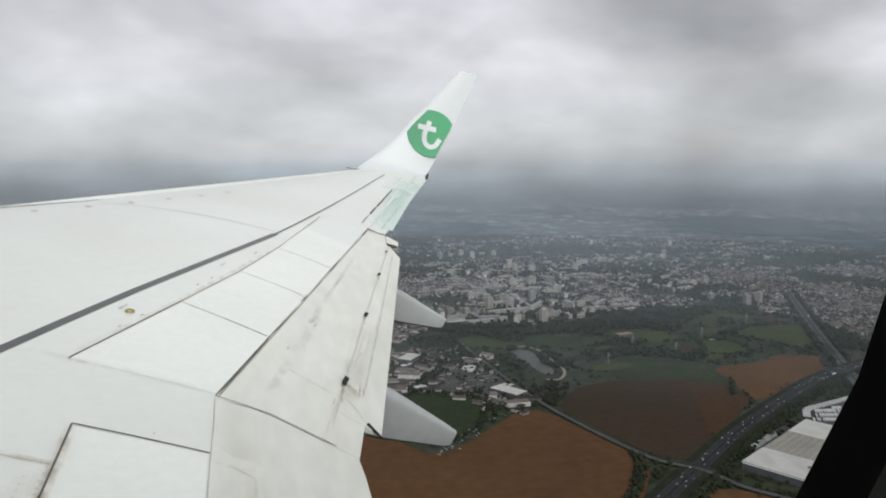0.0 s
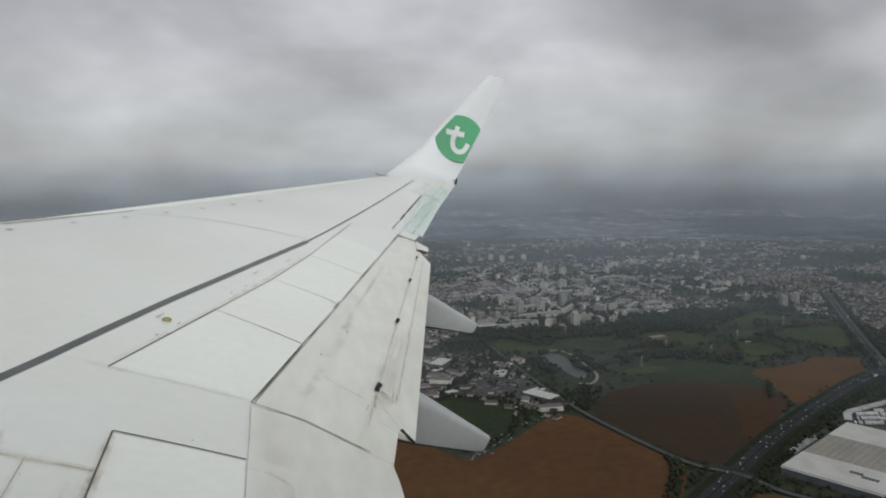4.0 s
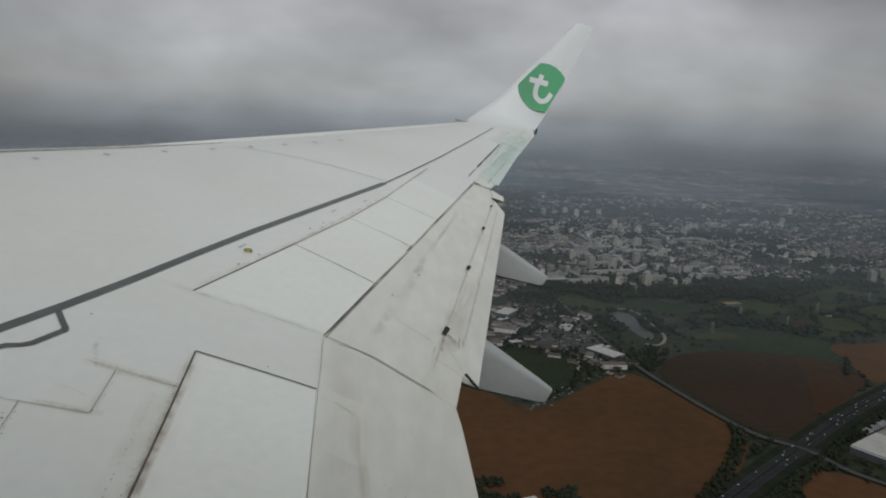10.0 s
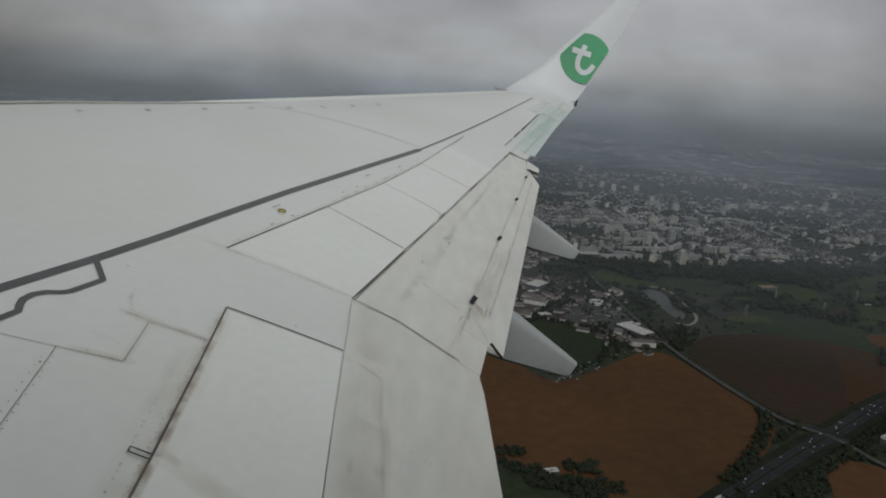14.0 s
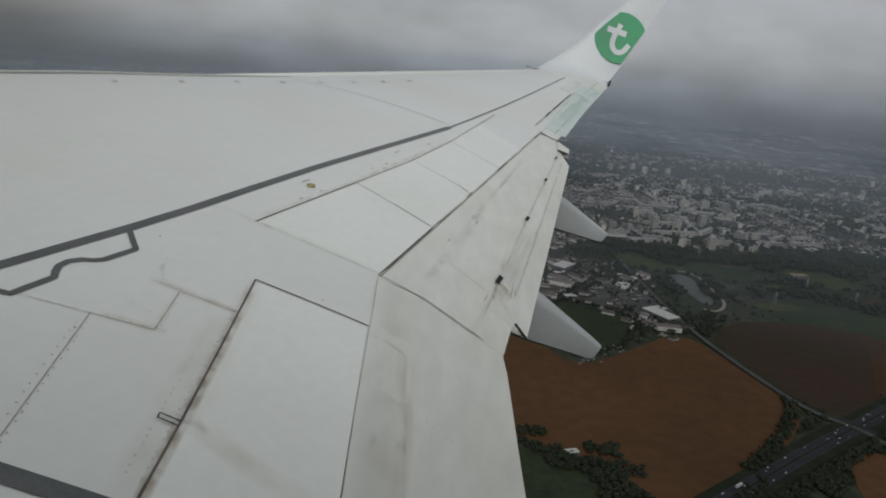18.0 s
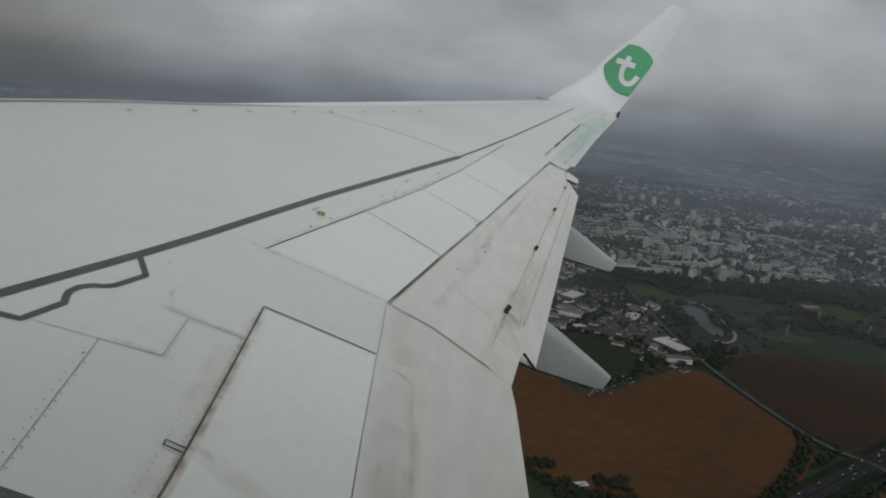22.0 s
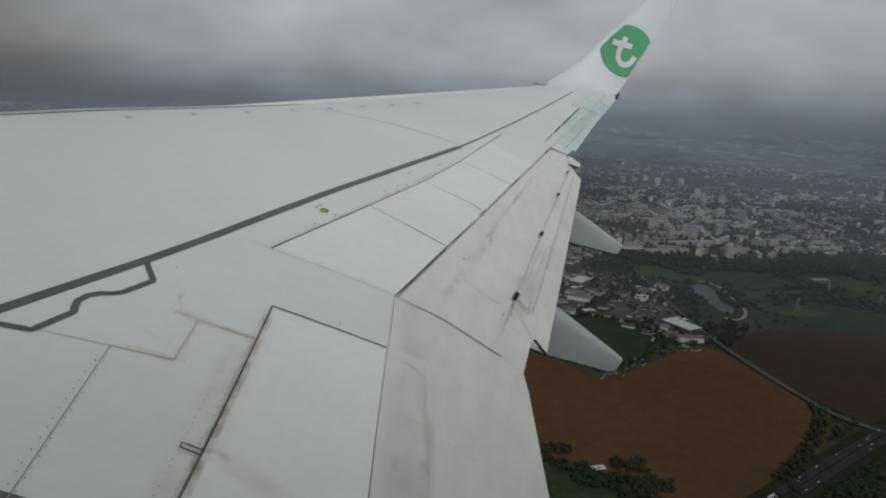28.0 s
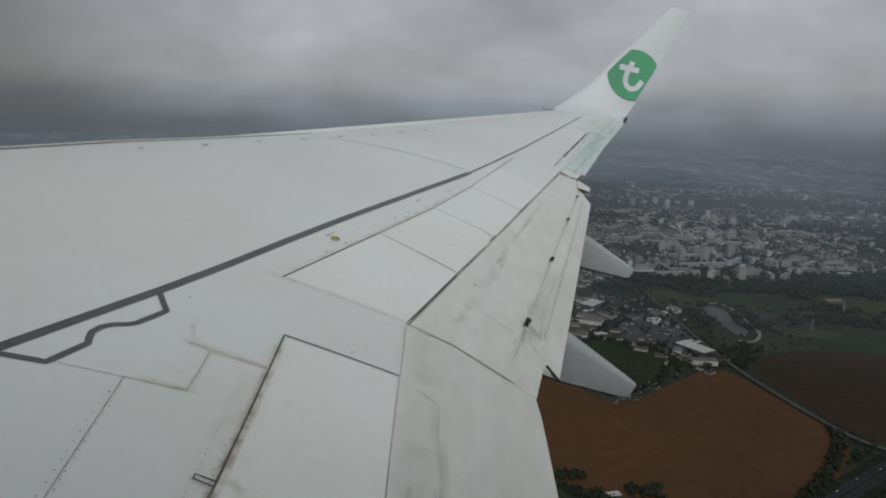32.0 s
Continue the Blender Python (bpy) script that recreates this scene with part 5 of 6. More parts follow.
for i in range(520):
    y = 1960 + 1300 * random.random() ** 1.35
    x = random.uniform(0.18, 0.74) * y
    if y < np.interp(x, [424, 639, 1052, 1434], [2058, 1930, 2104, 2132]):
        continue
    if noise.noise((x / 420, y / 420, 3.1)) > -0.12 + 0.25 * (x / y > 0.5):
        add_block(random.choices(range(5), (0.2, 6, 7, 1.5, 4))[0], x, y, random.choice((8, 98, 8, 53)) + random.uniform(-5, 5))
for i in range(60):
    y = random.uniform(3300, 4500)
    add_block(random.choices(range(5), (1.5, 4, 3, 3, 3))[0], y * random.uniform(0.1, 1.15), y, random.uniform(0, 180))


# Houses: gabled boxes, too many and too far to pick apart.
def inside(p, poly):
    x, y = p
    hit = False
    for (x0, y0), (x1, y1) in zip(poly, poly[1:] + poly[:1]):
        if (y0 > y) != (y1 > y) and x < (x1 - x0) * (y - y0) / (y1 - y0) + x0:
            hit = not hit
    return hit


FIELDS = [FIELD_A, FIELD_B, FIELD_C, FIELD_D, GREEN_1, GREEN_2, GREEN_3, GREEN_4, GREEN_5, GREEN_6, GREEN_7, GREEN_8, GREEN_9, GREEN_10, GREEN_11, GREEN_12, POND] + PARCELS
YARDS = [[(1100, 1200), (925, 1145), (885, 1080), (700, 970), (640, 940), (720, 820), (990, 1018), (1020, 1080)], [(1112, 1120), (1060, 1030), (1150, 990), (1220, 1060), (1290, 1180), (1420, 1330), (1420, 1385), (1230, 1250)],
         [(1440, 1340), (1330, 1170), (1460, 1130), (1700, 1380), (1640, 1470), (1540, 1450)]]
ROADS = [(np.array(l), w) for l, w in ((HIGHWAY, 30), (NSROAD, 22), (SLIP, 9), (COUNTRY, 7), (LANE, 7), (WEST, 9), (BOULEVARD, 11), (AVENUE, 11), (SLIP_2, 8))]
ROADS = [(np.concatenate([l[:-1] + (l[1:] - l[:-1]) * k / 4 for k in range(4)]), w) for l, w in ROADS]


def off_roads(x, y, room):
    return all(np.min((l[:, 0] - x) ** 2 + (l[:, 1] - y) ** 2) > (w + room) ** 2 for l, w in ROADS)


def built_up(x, y):
    """How closely a place is built over, 0 to 1."""
    n = noise.noise((x / 330, y / 330, 0.7)) + 0.5 * noise.noise((x / 130, y / 130, 5.2))
    front = np.interp(x, [0, 424, 639, 1052, 1434, 1500, 1700, 2400], [1450, 2030, 1950, 2110, 2130, 1640, 1640, 1850])
    if 170 < x < 445 and 1250 < y < 1720:
        return 0.03 if 1392 < y < 1478 and x > 225 else 0.10 if y < 1392 else 0.42
    if y < front:
        return 0.0
    if y > 2900 and noise.noise((x / 900, y / 420, 4.0)) > 0.22:
        return 0.04
    if 0.27 < x / y < 0.56 and y < 2900:
        return min(max(0.16 + 0.5 * n, 0.0), 0.5)
    if x / y >= 0.56:
        return min(max(0.42 + n, 0.0), 0.85)
    return min(max(0.55 + n, 0.0), 1.0)


def house(lx, ly, h, r, label):
    """A gabled house: walls with their gables, and a roof of two slopes with eaves and thickness."""
    b = thing("house", label, "house", group="houses by the pond")
    x, y = lx / 2, ly / 2
    part("wall", mesh_from("wall", [(-x, -y, -0.5), (x, -y, -0.5), (x, y, -0.5), (-x, y, -0.5), (-x, -y, h), (x, -y, h), (x, y, h), (-x, y, h), (-x, 0, h + r), (x, 0, h + r)],
                           [(0, 1, 5, 4), (1, 2, 6, 9, 5), (2, 3, 7, 6), (3, 0, 4, 8, 7)], M_HWALL), b)
    e, d = 0.5, r / y * 0.5
    top = [(-x - e, -y - e, h - d + 0.3), (x + e, -y - e, h - d + 0.3), (x + e, 0, h + r + 0.3), (-x - e, 0, h + r + 0.3), (x + e, y + e, h - d + 0.3), (-x - e, y + e, h - d + 0.3)]
    vs = top + [(p, q, z - 0.3) for p, q, z in top]
    part("roof", mesh_from("roof", vs, [(0, 1, 2, 3), (3, 2, 4, 5), (7, 6, 9, 8), (8, 9, 11, 10), (0, 6, 7, 1), (4, 10, 11, 5), (1, 7, 8, 2), (2, 8, 10, 4), (0, 3, 9, 6), (3, 5, 11, 9)], M_HTILE), b)
    part("chimney", box_mesh("chimney", x * 0.4, x * 0.4 + 0.7, -0.35, 0.35, h + r * 0.6, h + r + 1.1, M_HWALL), b)
    return b


HOUSES = [house(11, 7.5, 4.2, 2.4, "pale house with a brown tiled roof"), house(9, 7, 5.2, 2.6, "small pale house with a steep tiled roof"), house(14, 8, 3.8, 2.1, "long low house with a tiled roof"), house(8, 8, 5.6, 2.3, "square two-storey house with a tiled roof")]
near_houses = []


def houses(n):
    vs, fs, mats = [], [], []
    tries = 0
    taken = np.array(placed)
    while len(mats) < n * 7 and tries < n * 12:
        tries += 1
        y = 1250 + 3500 * random.random() ** 1.2
        x = random.uniform(-0.1, 1.35) * y
        if math.hypot(x, y) > 4740 or random.random() > built_up(x, y) or (y < 2300 and (not off_roads(x, y, 8) or any(inside((x, y), p) for p in FIELDS))):
            continue
        if y > 1900 and np.min((taken[:, 0] - x) ** 2 + (taken[:, 1] - y) ** 2) < 26 ** 2:
            continue
        big = 1 + 0.35 * (y > 3200)
        if random.random() < 0.06:
            lx, ly, h, r = random.uniform(22, 55), random.uniform(14, 28), random.uniform(5, 9), 0.4
        else:
            lx, ly, h, r = random.uniform(8, 15) * big, random.uniform(7, 10) * big, random.uniform(4, 8), random.uniform(2, 3.5)
        a = round(noise.noise((x / 240, y / 240, 9.0)) * 5) * 0.35 + (math.pi / 2 if random.random() < 0.4 else 0)
        if x < 450 and y < 1730 and r > 1:
            if len(near_houses) < 240 and all(math.dist((x, y), q) > 15 for q in near_houses):
                k = len(near_houses)
                near_houses.append((x, y))
                if k < 4:
                    HOUSES[k].matrix_basis = pose(x, y, 0.4, 0, 0, math.degrees(a))
                else:
                    copy_thing(HOUSES[random.randrange(4)], pose(x, y, 0.4, 0, 0, math.degrees(a)))
            continue
        c, s = math.cos(a), math.sin(a)
        o = len(vs)
        for px, py, pz in ((-1, -1, 0), (1, -1, 0), (1, 1, 0), (-1, 1, 0), (-1, -1, h), (1, -1, h), (1, 1, h), (-1, 1, h), (-1, 0, h + r), (1, 0, h + r)):
            px, py = px * lx / 2, py * ly / 2
            vs.append((x + c * px - s * py, y + s * px + c * py, pz))
        fs += [(o, o + 1, o + 5, o + 4), (o + 1, o + 2, o + 6, o + 9, o + 5), (o + 2, o + 3, o + 7, o + 6), (o + 3, o, o + 4, o + 8, o + 7), (o + 4, o + 5, o + 9, o + 8), (o + 6, o + 7, o + 8, o + 9)]
        mats += [0, 0, 0, 0, 1, 1, 1]
    me = bpy.data.meshes.new("houses")
    me.from_pydata(vs, [], fs)
    me.materials.append(M_WALL)
    me.materials.append(M_TILE)
    k = len(fs) // 6
    me.polygons.foreach_set("material_index", [0, 0, 0, 0, 1, 1] * k)
    me.update()
    tagged(new("houses", me), "dense quarter of small pale houses with brown and grey roofs", "houses", kind="stuff")


houses(30000)
# The terraces along the meadow, the two houses at the field's corner.
TERRACES = [house(25, 11, 4.4, 3.4, "brown-roofed terrace of pale houses beside the meadow"), house(18, 10, 4.2, 3.0, "short brown-roofed terrace with white gables")]
TERRACES[0].matrix_basis, TERRACES[1].matrix_basis = pose(307, 1322, 0.4, 0, 0, -20), pose(335, 1290, 0.4, 0, 0, -25)
for k, x, y, rot in ((0, 361, 1284, -22), (1, 348, 1320, -20), (1, 304, 1357, -15), (1, 335, 1366, -25), (0, 383, 1306, -50), (1, 280, 1381, -10), (0, 252, 1384, -12), (1, 405, 1216, 35), (1, 396, 1236, 35), (1, 322, 1346, -20),
                     (0, 278, 1432, -10), (1, 366, 1306, 70)):
    copy_thing(TERRACES[k], pose(x, y, 0.4, 0, 0, rot))


# ---------------------------------------------------------------- vehicles
def trailer():
    t = thing("lorry_trailer", "white box lorry trailer parked in a row", "trailer", group="parked trailers")
    part("box", box_mesh("box", -6.5, 6.5, -1.3, 1.3, 1.2, 4.0, M_TRAIL, 0.08), t)
    part("chassis", box_mesh("chassis", -6.3, 5.5, -0.9, 0.9, 0.5, 1.2, M_TYRE), t)
    return t


def car():
    c = thing("car", "small car seen from far above", "car", group="cars")
    part("body", box_mesh("body", -2.2, 2.2, -0.9, 0.9, 0.3, 0.95, M_CAR, 0.15), c)
    part("cabin", box_mesh("cabin", -1.2, 1.0, -0.75, 0.75, 0.95, 1.5, M_CAR, 0.12), c)
    return c


proto_trailer, proto_car = trailer(), car()
proto_trailer.matrix_basis = pose(931, 1131, 0.5, 0, 0, 100)
proto_car.matrix_basis = pose(700, 1030, 1.7, 0, 0, 38)


def row_of(proto, a, b, n, rot, skip=0.0, z=0.5):
    for k in range(n):
        if random.random() < skip:
            continue
        t = k / max(n - 1, 1)
        copy_thing(proto, pose(a[0] + (b[0] - a[0]) * t, a[1] + (b[1] - a[1]) * t, z, 0, 0, rot + random.uniform(-2, 2)))


row_of(proto_trailer, (936, 1135), (1092, 1184), 40, 105, 0.08)
for k in range(3):
    row_of(proto_trailer, (905 + 17 * k, 1082 + 19 * k), (950 + 17 * k, 1072 + 22 * k), 14, 60, 0.1)
    row_of(proto_trailer, (960 + 12 * k, 1090 + 20 * k), (985 + 12 * k, 1086 + 20 * k), 8, 60, 0.15)
row_of(proto_trailer, (905, 1100), (925, 1128), 8, 150, 0.1)
row_of(proto_trailer, (712, 984), (792, 1035), 11, 112, 0.05)
row_of(proto_trailer, (1270, 1225), (1400, 1350), 26, 140, 0.15)
row_of(proto_trailer, (1290, 1215), (1400, 1310), 22, 140, 0.2)
row_of(proto_trailer, (1240, 1238), (1330, 1318), 12, 45, 0.3)
for k in range(3):
    row_of(proto_car, (1165 + 10 * k, 1068 + 6 * k), (1188 + 9 * k, 1098 + 5 * k), 13, 150, 0.15)
    row_of(proto_car, (1128 + 12 * k, 1128 + 8 * k), (1150 + 10 * k, 1160 + 8 * k), 12, 150, 0.35)
    row_of(proto_car, (1080 + 11 * k, 1040 - 7 * k), (1096 + 11 * k, 1030 - 7 * k), 9, 60, 0.2)
    row_of(proto_car, (-160 + 14 * k, 960 + 11 * k), (-120 + 14 * k, 1020 + 11 * k), 16, 60, 0.2)
    row_of(proto_car, (215 + 11 * k, 1062 + 9 * k), (235 + 14 * k, 1100 + 14 * k), 6, 150, 0.3)
    row_of(proto_car, (222 + 12 * k, 1078 - 3 * k), (292 + 12 * k, 1164 - 3 * k), 13, 140, 0.4)
    row_of(proto_car, (300 + 3 * k, 1405 + 22 * k), (420 + 3 * k, 1426 + 22 * k), 26, 100, 0.6)
    row_of(proto_car, (330 + 5 * k, 1200 - 4 * k), (386 + 5 * k, 1240 - 4 * k), 7, 120, 0.6)
    row_of(proto_car, (300 + 40 * k, 1330 + 60 * k), (335 + 40 * k, 1350 + 60 * k), 9, 60, 0.35)
    row_of(proto_car, (440 + 5 * k, 1265 + 9 * k), (462 + 5 * k, 1285 + 9 * k), 8, 30, 0.3)
    row_of(proto_car, (1500 + 24 * k, 1440 - 14 * k), (1540 + 24 * k, 1480 - 14 * k), 7, 40, 0.3)


def traffic(line, offsets, gap, z, heavy=0.05):
    l = np.array(line)
    run = np.r_[0, np.cumsum(np.hypot(*np.diff(l, axis=0).T))]
    for o in offsets:
        s = random.uniform(0, gap)
        while s < min(run[-1], 1500):
            x, y = np.interp(s, run, l[:, 0]), np.interp(s, run, l[:, 1])
            x2, y2 = np.interp(s + 5, run, l[:, 0]), np.interp(s + 5, run, l[:, 1])
            a = math.atan2(y2 - y, x2 - x)
            copy_thing(proto_trailer if random.random() < heavy else proto_car, pose(x - math.sin(a) * o, y + math.cos(a) * o, z, 0, 0, math.degrees(a)))
            s += random.expovariate(1 / gap) + 12


traffic(HIGHWAY, (-9.2, -6.4, -3.8, 3.8, 6.4, 9.2), 85, 1.7, 0.02)
traffic(NSROAD, (-8, 8), 330, 1.1, 0.05)
traffic(COUNTRY, (2,), 240, 2.0, 0.1)
traffic(WEST, (-2.5, 2.5), 160, 1.1, 0.1)


# ---------------------------------------------------------------- pylons and trees
def pylon(x, y, h):
    p = thing("power_pylon", "pale lattice power pylon in the meadows", "pylon", pose(x, y, 0.4, 0, 0, 30), "power pylons")
    for sx in (-1, 1):
        for sy in (-1, 1):
            vs = [(sx * 3 + d[0] * 0.16, sy * 3 + d[1] * 0.16, 0) for d in ((-1, -1), (1, -1), (1, 1), (-1, 1))] + [(sx * 0.4 + d[0] * 0.16, sy * 0.4 + d[1] * 0.16, h) for d in ((-1, -1), (1, -1), (1, 1), (-1, 1))]
            part("leg", mesh_from("leg", vs, [(0, 1, 5, 4), (1, 2, 6, 5), (2, 3, 7, 6), (3, 0, 4, 7)], M_ROOFG), p)
    for k, w in ((0.7, 9), (0.83, 7), (0.96, 5)):
        part("crossarm", box_mesh("crossarm", -w, w, -0.2, 0.2, h * k - 0.22, h * k + 0.22, M_ROOFG), p)


for x, y in ((1060, 1700), (830, 1640), (1290, 1840), (700, 1500), (640, 1850), (905, 1560)):
    pylon(x, y, 28)

ICO_V = np.array([(math.cos(a) * math.cos(e), math.sin(a) * math.cos(e), math.sin(e)) for e, n0, sh in ((1.57, 1, 0), (0.55, 5, 0), (-0.35, 5, 0.63)) for a in [math.tau * k / n0 + sh for k in range(n0)]])
ICO_F = [(0, 1 + k, 1 + (k + 1) % 5) for k in range(5)] + [f for k in range(5) for f in ((1 + k, 6 + k, 1 + (k + 1) % 5), (1 + (k + 1) % 5, 6 + k, 6 + (k + 1) % 5))]


def trees(name, label, spots, clumps):
    """Many crowns of uneven clumps each, as one mesh: one large clump and smaller ones about it."""
    rng = np.random.default_rng(7)
    n = len(spots)
    s = np.array(spots)
    vs, fs = [], []
    f = np.array(ICO_F)
    for c in range(clumps):
        big = 1.0 if clumps == 2 else 0.78
        r = s[:, 2] * (big if c == 0 else 0.65 if clumps == 2 else 0.42)
        away = 0.0 if c == 0 else 0.7 if clumps == 2 else 0.85
        cx = s[:, 0] + away * rng.uniform(-1, 1, n) * s[:, 2]
        cy = s[:, 1] + away * rng.uniform(-1, 1, n) * s[:, 2]
        cz = s[:, 3] * (0.55 if c == 0 else 0.75 if clumps == 2 else rng.uniform(0.35, 0.85, n))
        tall = 0.45 if c == 0 else 0.28 if clumps == 2 else 0.2
        jit = rng.uniform(0.7, 1.25, (n, len(ICO_V), 1))
        v = ICO_V[None] * jit * np.stack([r, r, s[:, 3] * tall], 1)[:, None] + np.stack([cx, cy, cz], 1)[:, None]
        fs.append((f[None] + (np.arange(n) * len(ICO_V) + c * n * len(ICO_V))[:, None, None]).reshape(-1, 3))
        vs.append(v.reshape(-1, 3))
    me = mesh_from(name, np.concatenate(vs).tolist(), np.concatenate(fs).tolist(), M_LEAF)
    tagged(new(name, me), label, "trees", kind="stuff")


def hedge(line, off, spread, gap, r=(3, 5.5)):
    l = np.array(line)
    run = np.r_[0, np.cumsum(np.hypot(*np.diff(l, axis=0).T))]
    s, out = 0.0, []
    while s < run[-1]:
        x, y = np.interp(s, run, l[:, 0]), np.interp(s, run, l[:, 1])
        x2, y2 = np.interp(s + 5, run, l[:, 0]), np.interp(s + 5, run, l[:, 1])
        a = math.atan2(y2 - y, x2 - x)
        o = off + random.uniform(-spread, spread)
        q = random.uniform(*r)
        out.append((x - math.sin(a) * o, y + math.cos(a) * o, q, q * random.uniform(1.6, 2.4)))
        s += gap * random.uniform(0.5, 1.5)
    return out


spots = []
for off, spread, gap in ((23, 5, 1.7), (-25, 9, 1.1), (-38, 9, 1.6)):
    spots += [p for p in hedge(HIGHWAY, off, spread, gap, (1.8, 3.8)) if off_roads(p[0], p[1], -2) and not inside(p[:2], YARDS[0])]
spots += [p for p in hedge(COUNTRY, 10, 3, 30, (2, 4)) + hedge(COUNTRY, -10, 3, 34, (2, 4)) if off_roads(p[0], p[1], -1) and not 1000 < p[1] < 1240]
spots += [p for p in hedge(NSROAD, 20, 5, 7) + hedge(NSROAD, -20, 5, 7) if p[1] < 2600 and off_roads(p[0], p[1], -6)]
spots += hedge(WEST, -12, 4, 10, (2, 4.5)) + hedge(WEST, 12, 4, 14, (2, 4))
for poly in (GREEN_1, GREEN_2, GREEN_4, GREEN_6):
    spots += [p for p in hedge(rounded(poly, 2) + [rounded(poly, 2)[0]], 3, 7, 9, (2, 5.5)) if off_roads(p[0], p[1], 0)]
spots += [p for p in hedge(smooth_line([(380, 1990), (640, 1880), (1050, 2050), (1440, 2085)], 6), -40, 38, 1.6, (4, 7)) if off_roads(p[0], p[1], 1)]
spots += [p for p in hedge(smooth_line([(400, 1900), (520, 1930), (760, 1880), (1000, 1960), (1250, 2030)], 6), -30, 46, 1.7, (4.5, 7.5)) if off_roads(p[0], p[1], 1)]
spots += hedge([(536, 1003), (521, 954), (455, 852), (392, 779)], -14, 10, 1.3, (1.8, 4))
spots += hedge([(392, 779), (330, 700), (250, 690), (200, 770), (120, 800), (60, 822)], 6, 9, 3.2, (2, 4))
for cx, cy, n0, wide in ((120, 826, 34, 17), (206, 800, 46, 20), (150, 762, 40, 20), (228, 760, 40, 20), (40, 800, 30, 18)):
    for k in range(n0):
        q = random.uniform(2.2, 4.2)
        spots.append((cx + wide * random.uniform(-1, 1), cy + wide * random.uniform(-0.7, 0.7), q, q * random.uniform(1.6, 2.2)))
spots += hedge(smooth_line([(850, 1240), (880, 1290), (905, 1330)], 5), 0, 3, 5)
tries = 0
while tries < 90000:
    tries += 1
    y = 600 + 4150 * random.random() ** 1.3
    x = random.uniform(-0.15, 1.35) * y
    if math.hypot(x, y) > 4730:
        continue
    n = noise.noise((x / 150, y / 150, 2.0)) + 0.6 * noise.noise((x / 45, y / 45, 8.0))
    b = built_up(x, y)
    if y < 2300:
        if b > 0.2:
            want = 0.30 + 0.5 * (n > 0.2)
        else:
            want = 0.9 if n > 0.02 else 0.10
        if any(inside((x, y), p) for p in FIELDS) or any(inside((x, y), p) for p in YARDS) or (x < 280 and 930 < y < 1800 and n < 0.35) or (440 < x < 545 and 1000 < y < 1245) or not off_roads(x, y, 2):
            continue
    else:
        belt = noise.noise((x / 900, y / 420, 4.0)) > 0.22
        want = 1.0 if belt and y > 2900 else 0.9 if n > 0.26 - 0.25 * (b < 0.3) else 0.24
    if random.random() < want:
        r = random.uniform(3.5, 6.5) * (1 + 0.5 * (y > 2800)) * (0.72 if y < 1500 else 1)
        spots.append((x, y, r, r * random.uniform(1.5, 2.1)))
trees("hedges", "dark green hedges and copses between fields and motorway", [p for p in spots if p[1] < 1450], 7)
trees("woods", "dark green woods, hedges and garden trees", [p for p in spots if p[1] >= 1450], 2)


# ---------------------------------------------------------------- see-through sheets imitating haze between the town and the cloud base
def haze_sheet_material(name, density, colour):
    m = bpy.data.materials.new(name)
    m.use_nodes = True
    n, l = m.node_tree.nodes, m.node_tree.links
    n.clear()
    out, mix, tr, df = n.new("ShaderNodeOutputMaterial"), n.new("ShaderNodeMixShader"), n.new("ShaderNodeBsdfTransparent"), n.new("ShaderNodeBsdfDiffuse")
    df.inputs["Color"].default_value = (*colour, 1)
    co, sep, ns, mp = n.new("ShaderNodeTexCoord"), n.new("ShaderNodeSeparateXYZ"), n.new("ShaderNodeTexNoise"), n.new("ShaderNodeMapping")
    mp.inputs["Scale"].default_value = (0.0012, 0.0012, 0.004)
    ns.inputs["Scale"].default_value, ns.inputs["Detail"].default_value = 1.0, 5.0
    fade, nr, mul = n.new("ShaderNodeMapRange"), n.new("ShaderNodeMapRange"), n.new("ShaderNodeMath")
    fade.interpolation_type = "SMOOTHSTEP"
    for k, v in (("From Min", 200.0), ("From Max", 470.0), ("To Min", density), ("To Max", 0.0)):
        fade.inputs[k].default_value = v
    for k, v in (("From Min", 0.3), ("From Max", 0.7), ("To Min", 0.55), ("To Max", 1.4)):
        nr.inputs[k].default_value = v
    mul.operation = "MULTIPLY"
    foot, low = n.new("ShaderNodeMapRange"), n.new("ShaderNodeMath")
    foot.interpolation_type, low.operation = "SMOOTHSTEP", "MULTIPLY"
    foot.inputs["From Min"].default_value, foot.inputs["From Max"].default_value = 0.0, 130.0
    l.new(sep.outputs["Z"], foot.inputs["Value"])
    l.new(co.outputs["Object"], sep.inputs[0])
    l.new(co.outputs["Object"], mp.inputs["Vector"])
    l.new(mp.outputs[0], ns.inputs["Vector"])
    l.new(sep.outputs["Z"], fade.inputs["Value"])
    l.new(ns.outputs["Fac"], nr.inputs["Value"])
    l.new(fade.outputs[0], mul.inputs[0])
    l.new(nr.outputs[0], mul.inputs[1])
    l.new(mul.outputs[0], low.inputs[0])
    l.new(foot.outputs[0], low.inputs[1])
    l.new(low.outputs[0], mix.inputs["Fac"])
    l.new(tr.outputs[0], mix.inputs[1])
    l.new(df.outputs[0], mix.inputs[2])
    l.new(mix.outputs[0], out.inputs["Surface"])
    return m


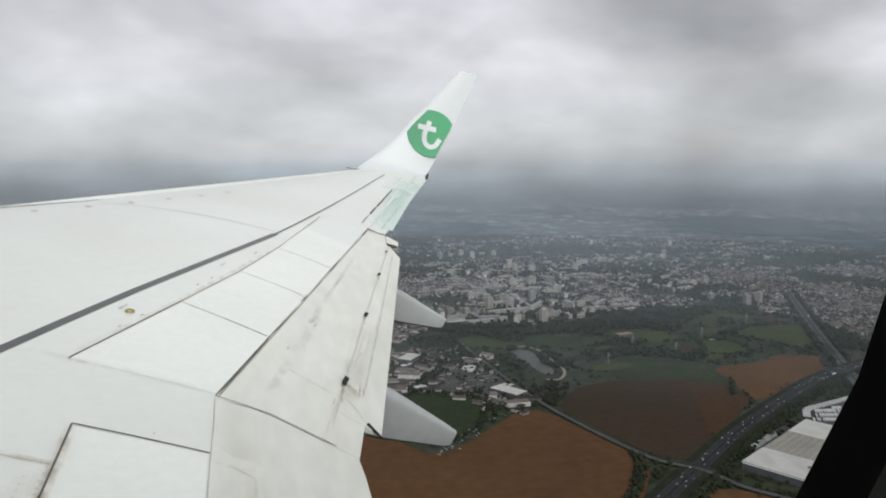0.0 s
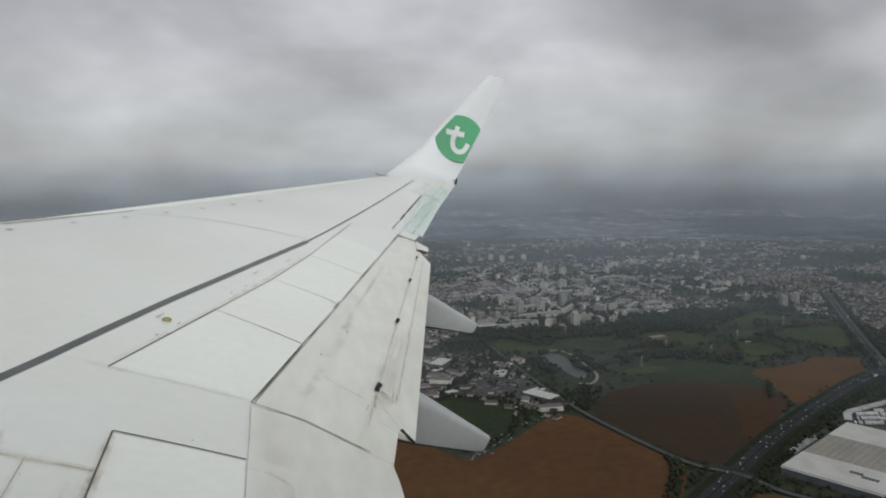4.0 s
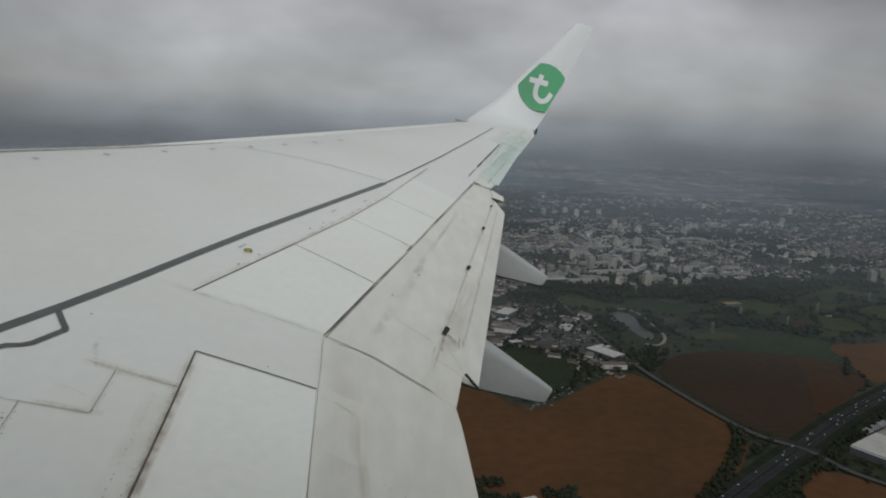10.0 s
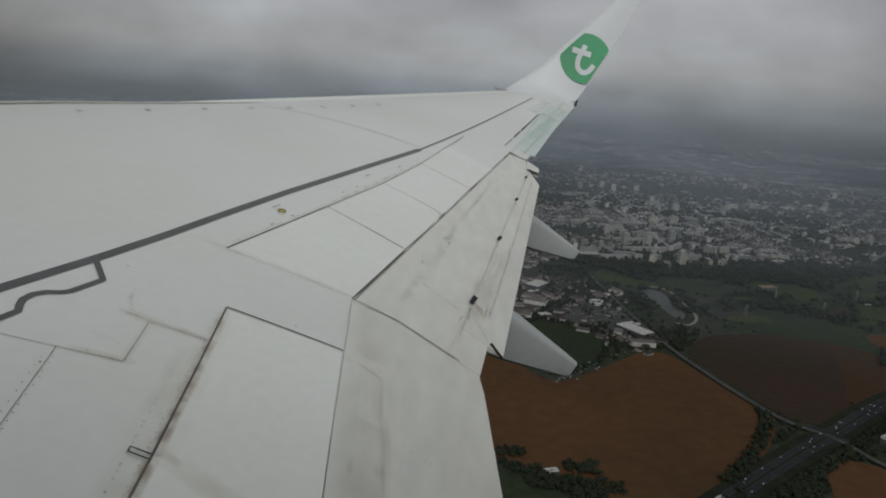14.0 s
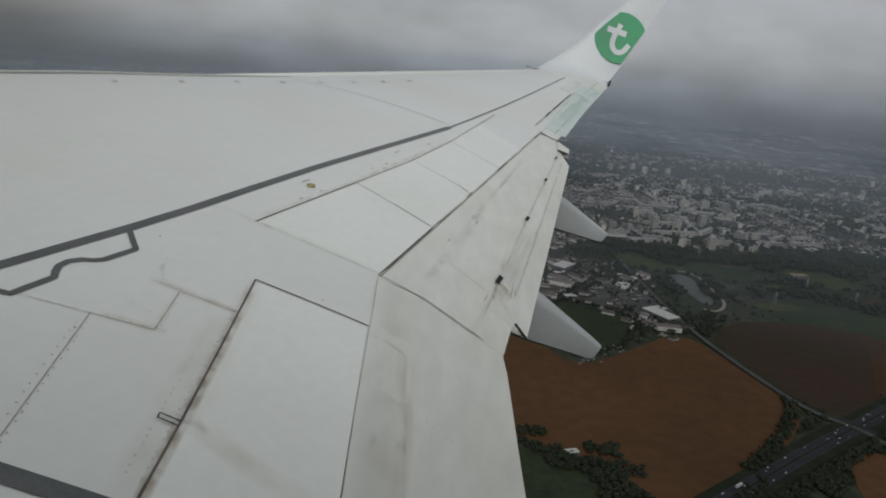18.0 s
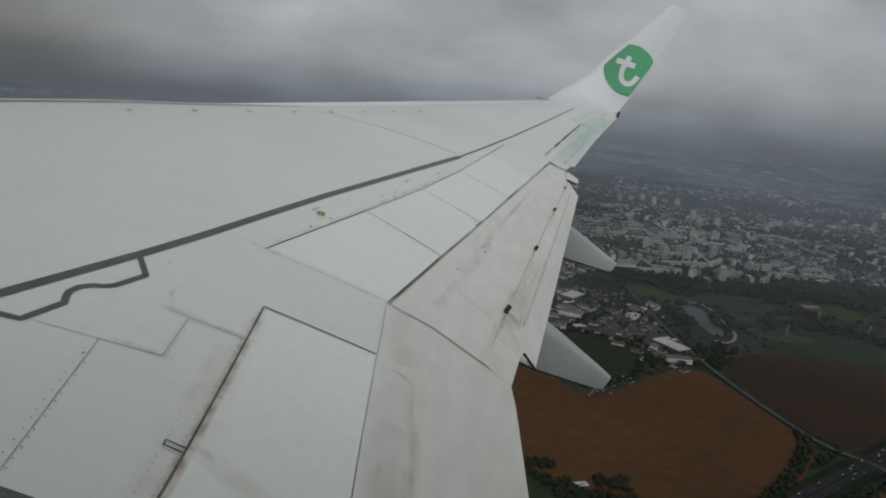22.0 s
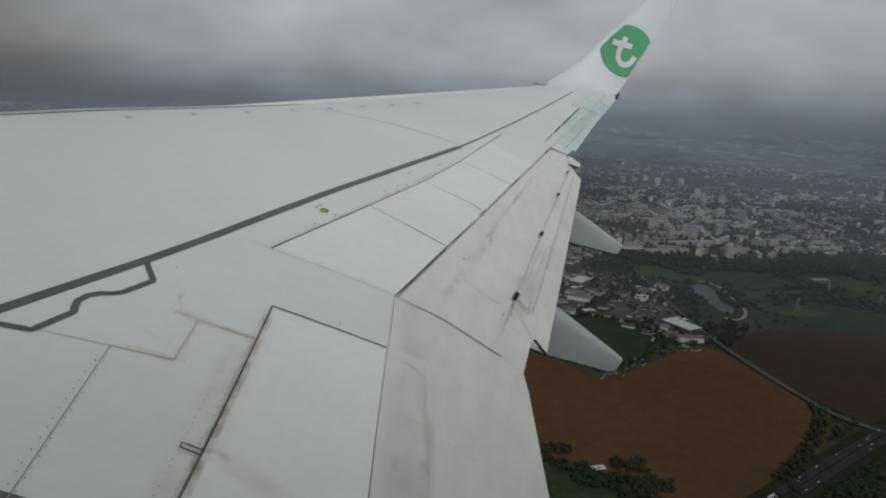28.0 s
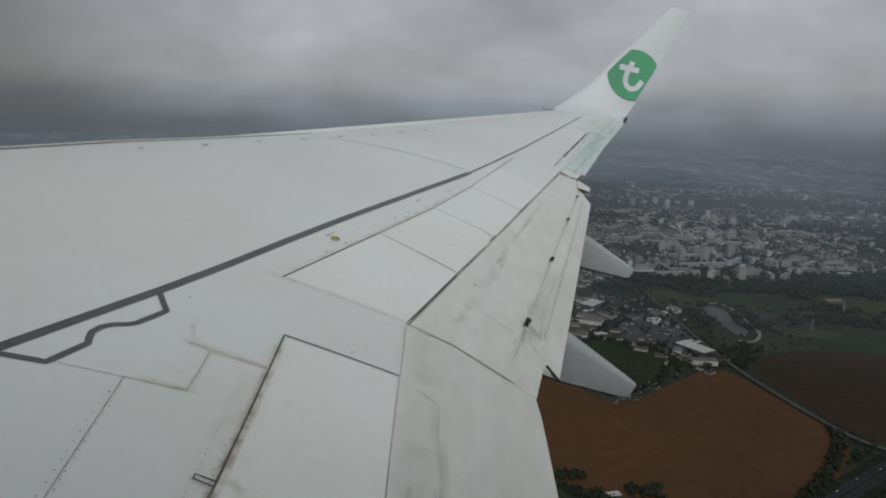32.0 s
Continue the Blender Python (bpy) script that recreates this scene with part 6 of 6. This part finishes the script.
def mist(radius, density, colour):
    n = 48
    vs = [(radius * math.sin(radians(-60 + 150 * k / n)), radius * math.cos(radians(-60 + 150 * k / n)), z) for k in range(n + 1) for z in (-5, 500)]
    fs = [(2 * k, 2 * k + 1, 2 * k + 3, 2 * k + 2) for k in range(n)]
    me = mesh_from("haze_sheet", vs, fs, haze_sheet_material("mist", density, colour), True)
    tagged(new("haze_sheet", me), "see-through blue-grey sheet imitating haze over the town", "mist", kind="stuff")


def distance_ring(radius, top):
    """The far suburbs and woods up to the horizon, painted on a ring as they lie on the plain beyond; falling opacity
    and teal tones imitate haze.
    """
    m = bpy.data.materials.new("far suburbs")
    m.use_nodes = True
    n, l = m.node_tree.nodes, m.node_tree.links
    b = n["Principled BSDF"]
    b.inputs["Roughness"].default_value = 1.0
    b.inputs["Specular IOR Level"].default_value = 0.0

    def calc(op, a, c):
        q = n.new("ShaderNodeMath")
        q.operation = op
        for k, v in enumerate((a, c)):
            if isinstance(v, (int, float)):
                q.inputs[k].default_value = v
            else:
                l.new(v, q.inputs[k])
        return q.outputs[0]

    def blend(a, c, fac):
        q = n.new("ShaderNodeMix")
        q.data_type = "RGBA"
        for key, v in (("A", a), ("B", c)):
            if isinstance(v, tuple):
                q.inputs[key].default_value = (*v, 1)
            else:
                l.new(v, q.inputs[key])
        l.new(fac, q.inputs["Factor"])
        return q.outputs["Result"]

    def span(v, lo, hi):
        q = n.new("ShaderNodeMapRange")
        q.interpolation_type = "SMOOTHSTEP"
        q.inputs["From Min"].default_value, q.inputs["From Max"].default_value = lo, hi
        l.new(v, q.inputs["Value"])
        return q.outputs[0]

    co, sep, plan = n.new("ShaderNodeTexCoord"), n.new("ShaderNodeSeparateXYZ"), n.new("ShaderNodeCombineXYZ")
    l.new(co.outputs["Object"], sep.inputs[0])
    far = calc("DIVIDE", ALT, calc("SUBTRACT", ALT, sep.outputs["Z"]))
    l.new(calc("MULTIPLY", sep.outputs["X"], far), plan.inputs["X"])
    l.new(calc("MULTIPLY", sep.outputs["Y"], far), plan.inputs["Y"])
    tex = []
    for scale, detail, rough in ((0.0007, 3.0, 0.55), (0.004, 5.0, 0.7), (0.02, 2.0, 0.7)):
        t = n.new("ShaderNodeTexNoise")
        t.inputs["Scale"].default_value, t.inputs["Detail"].default_value, t.inputs["Roughness"].default_value = scale, detail, rough
        l.new(plan.outputs[0], t.inputs["Vector"])
        tex.append(t.outputs["Fac"])
    cells = n.new("ShaderNodeTexVoronoi")
    cells.inputs["Scale"].default_value = 0.013
    l.new(plan.outputs[0], cells.inputs["Vector"])
    pick = n.new("ShaderNodeSeparateColor")
    l.new(cells.outputs["Color"], pick.inputs[0])
    town = span(calc("ADD", calc("MULTIPLY", tex[0], 0.7), calc("MULTIPLY", tex[1], 0.3)), 0.45, 0.53)
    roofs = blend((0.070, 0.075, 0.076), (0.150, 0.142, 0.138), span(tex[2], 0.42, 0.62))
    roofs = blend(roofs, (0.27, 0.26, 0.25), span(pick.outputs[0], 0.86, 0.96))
    # Teal land tones carry the tint of far haze in the colour.
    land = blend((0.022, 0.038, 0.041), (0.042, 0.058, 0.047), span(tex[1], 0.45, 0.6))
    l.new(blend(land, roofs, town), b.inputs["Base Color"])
    # Opacity drops with distance, imitating haze by letting the sky through.
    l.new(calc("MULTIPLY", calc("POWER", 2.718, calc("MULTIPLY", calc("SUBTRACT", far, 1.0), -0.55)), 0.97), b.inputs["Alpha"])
    n0 = 60
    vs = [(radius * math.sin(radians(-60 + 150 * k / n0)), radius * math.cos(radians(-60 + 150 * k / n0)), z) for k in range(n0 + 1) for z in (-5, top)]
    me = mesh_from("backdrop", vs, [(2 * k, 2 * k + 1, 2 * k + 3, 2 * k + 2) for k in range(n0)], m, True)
    tagged(new("backdrop", me), "painted far suburbs, opacity falling off to imitate blue-grey haze", "distance", kind="structure")


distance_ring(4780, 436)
# Four curved sheets put aerial haze into a transparent grey-blue colour.
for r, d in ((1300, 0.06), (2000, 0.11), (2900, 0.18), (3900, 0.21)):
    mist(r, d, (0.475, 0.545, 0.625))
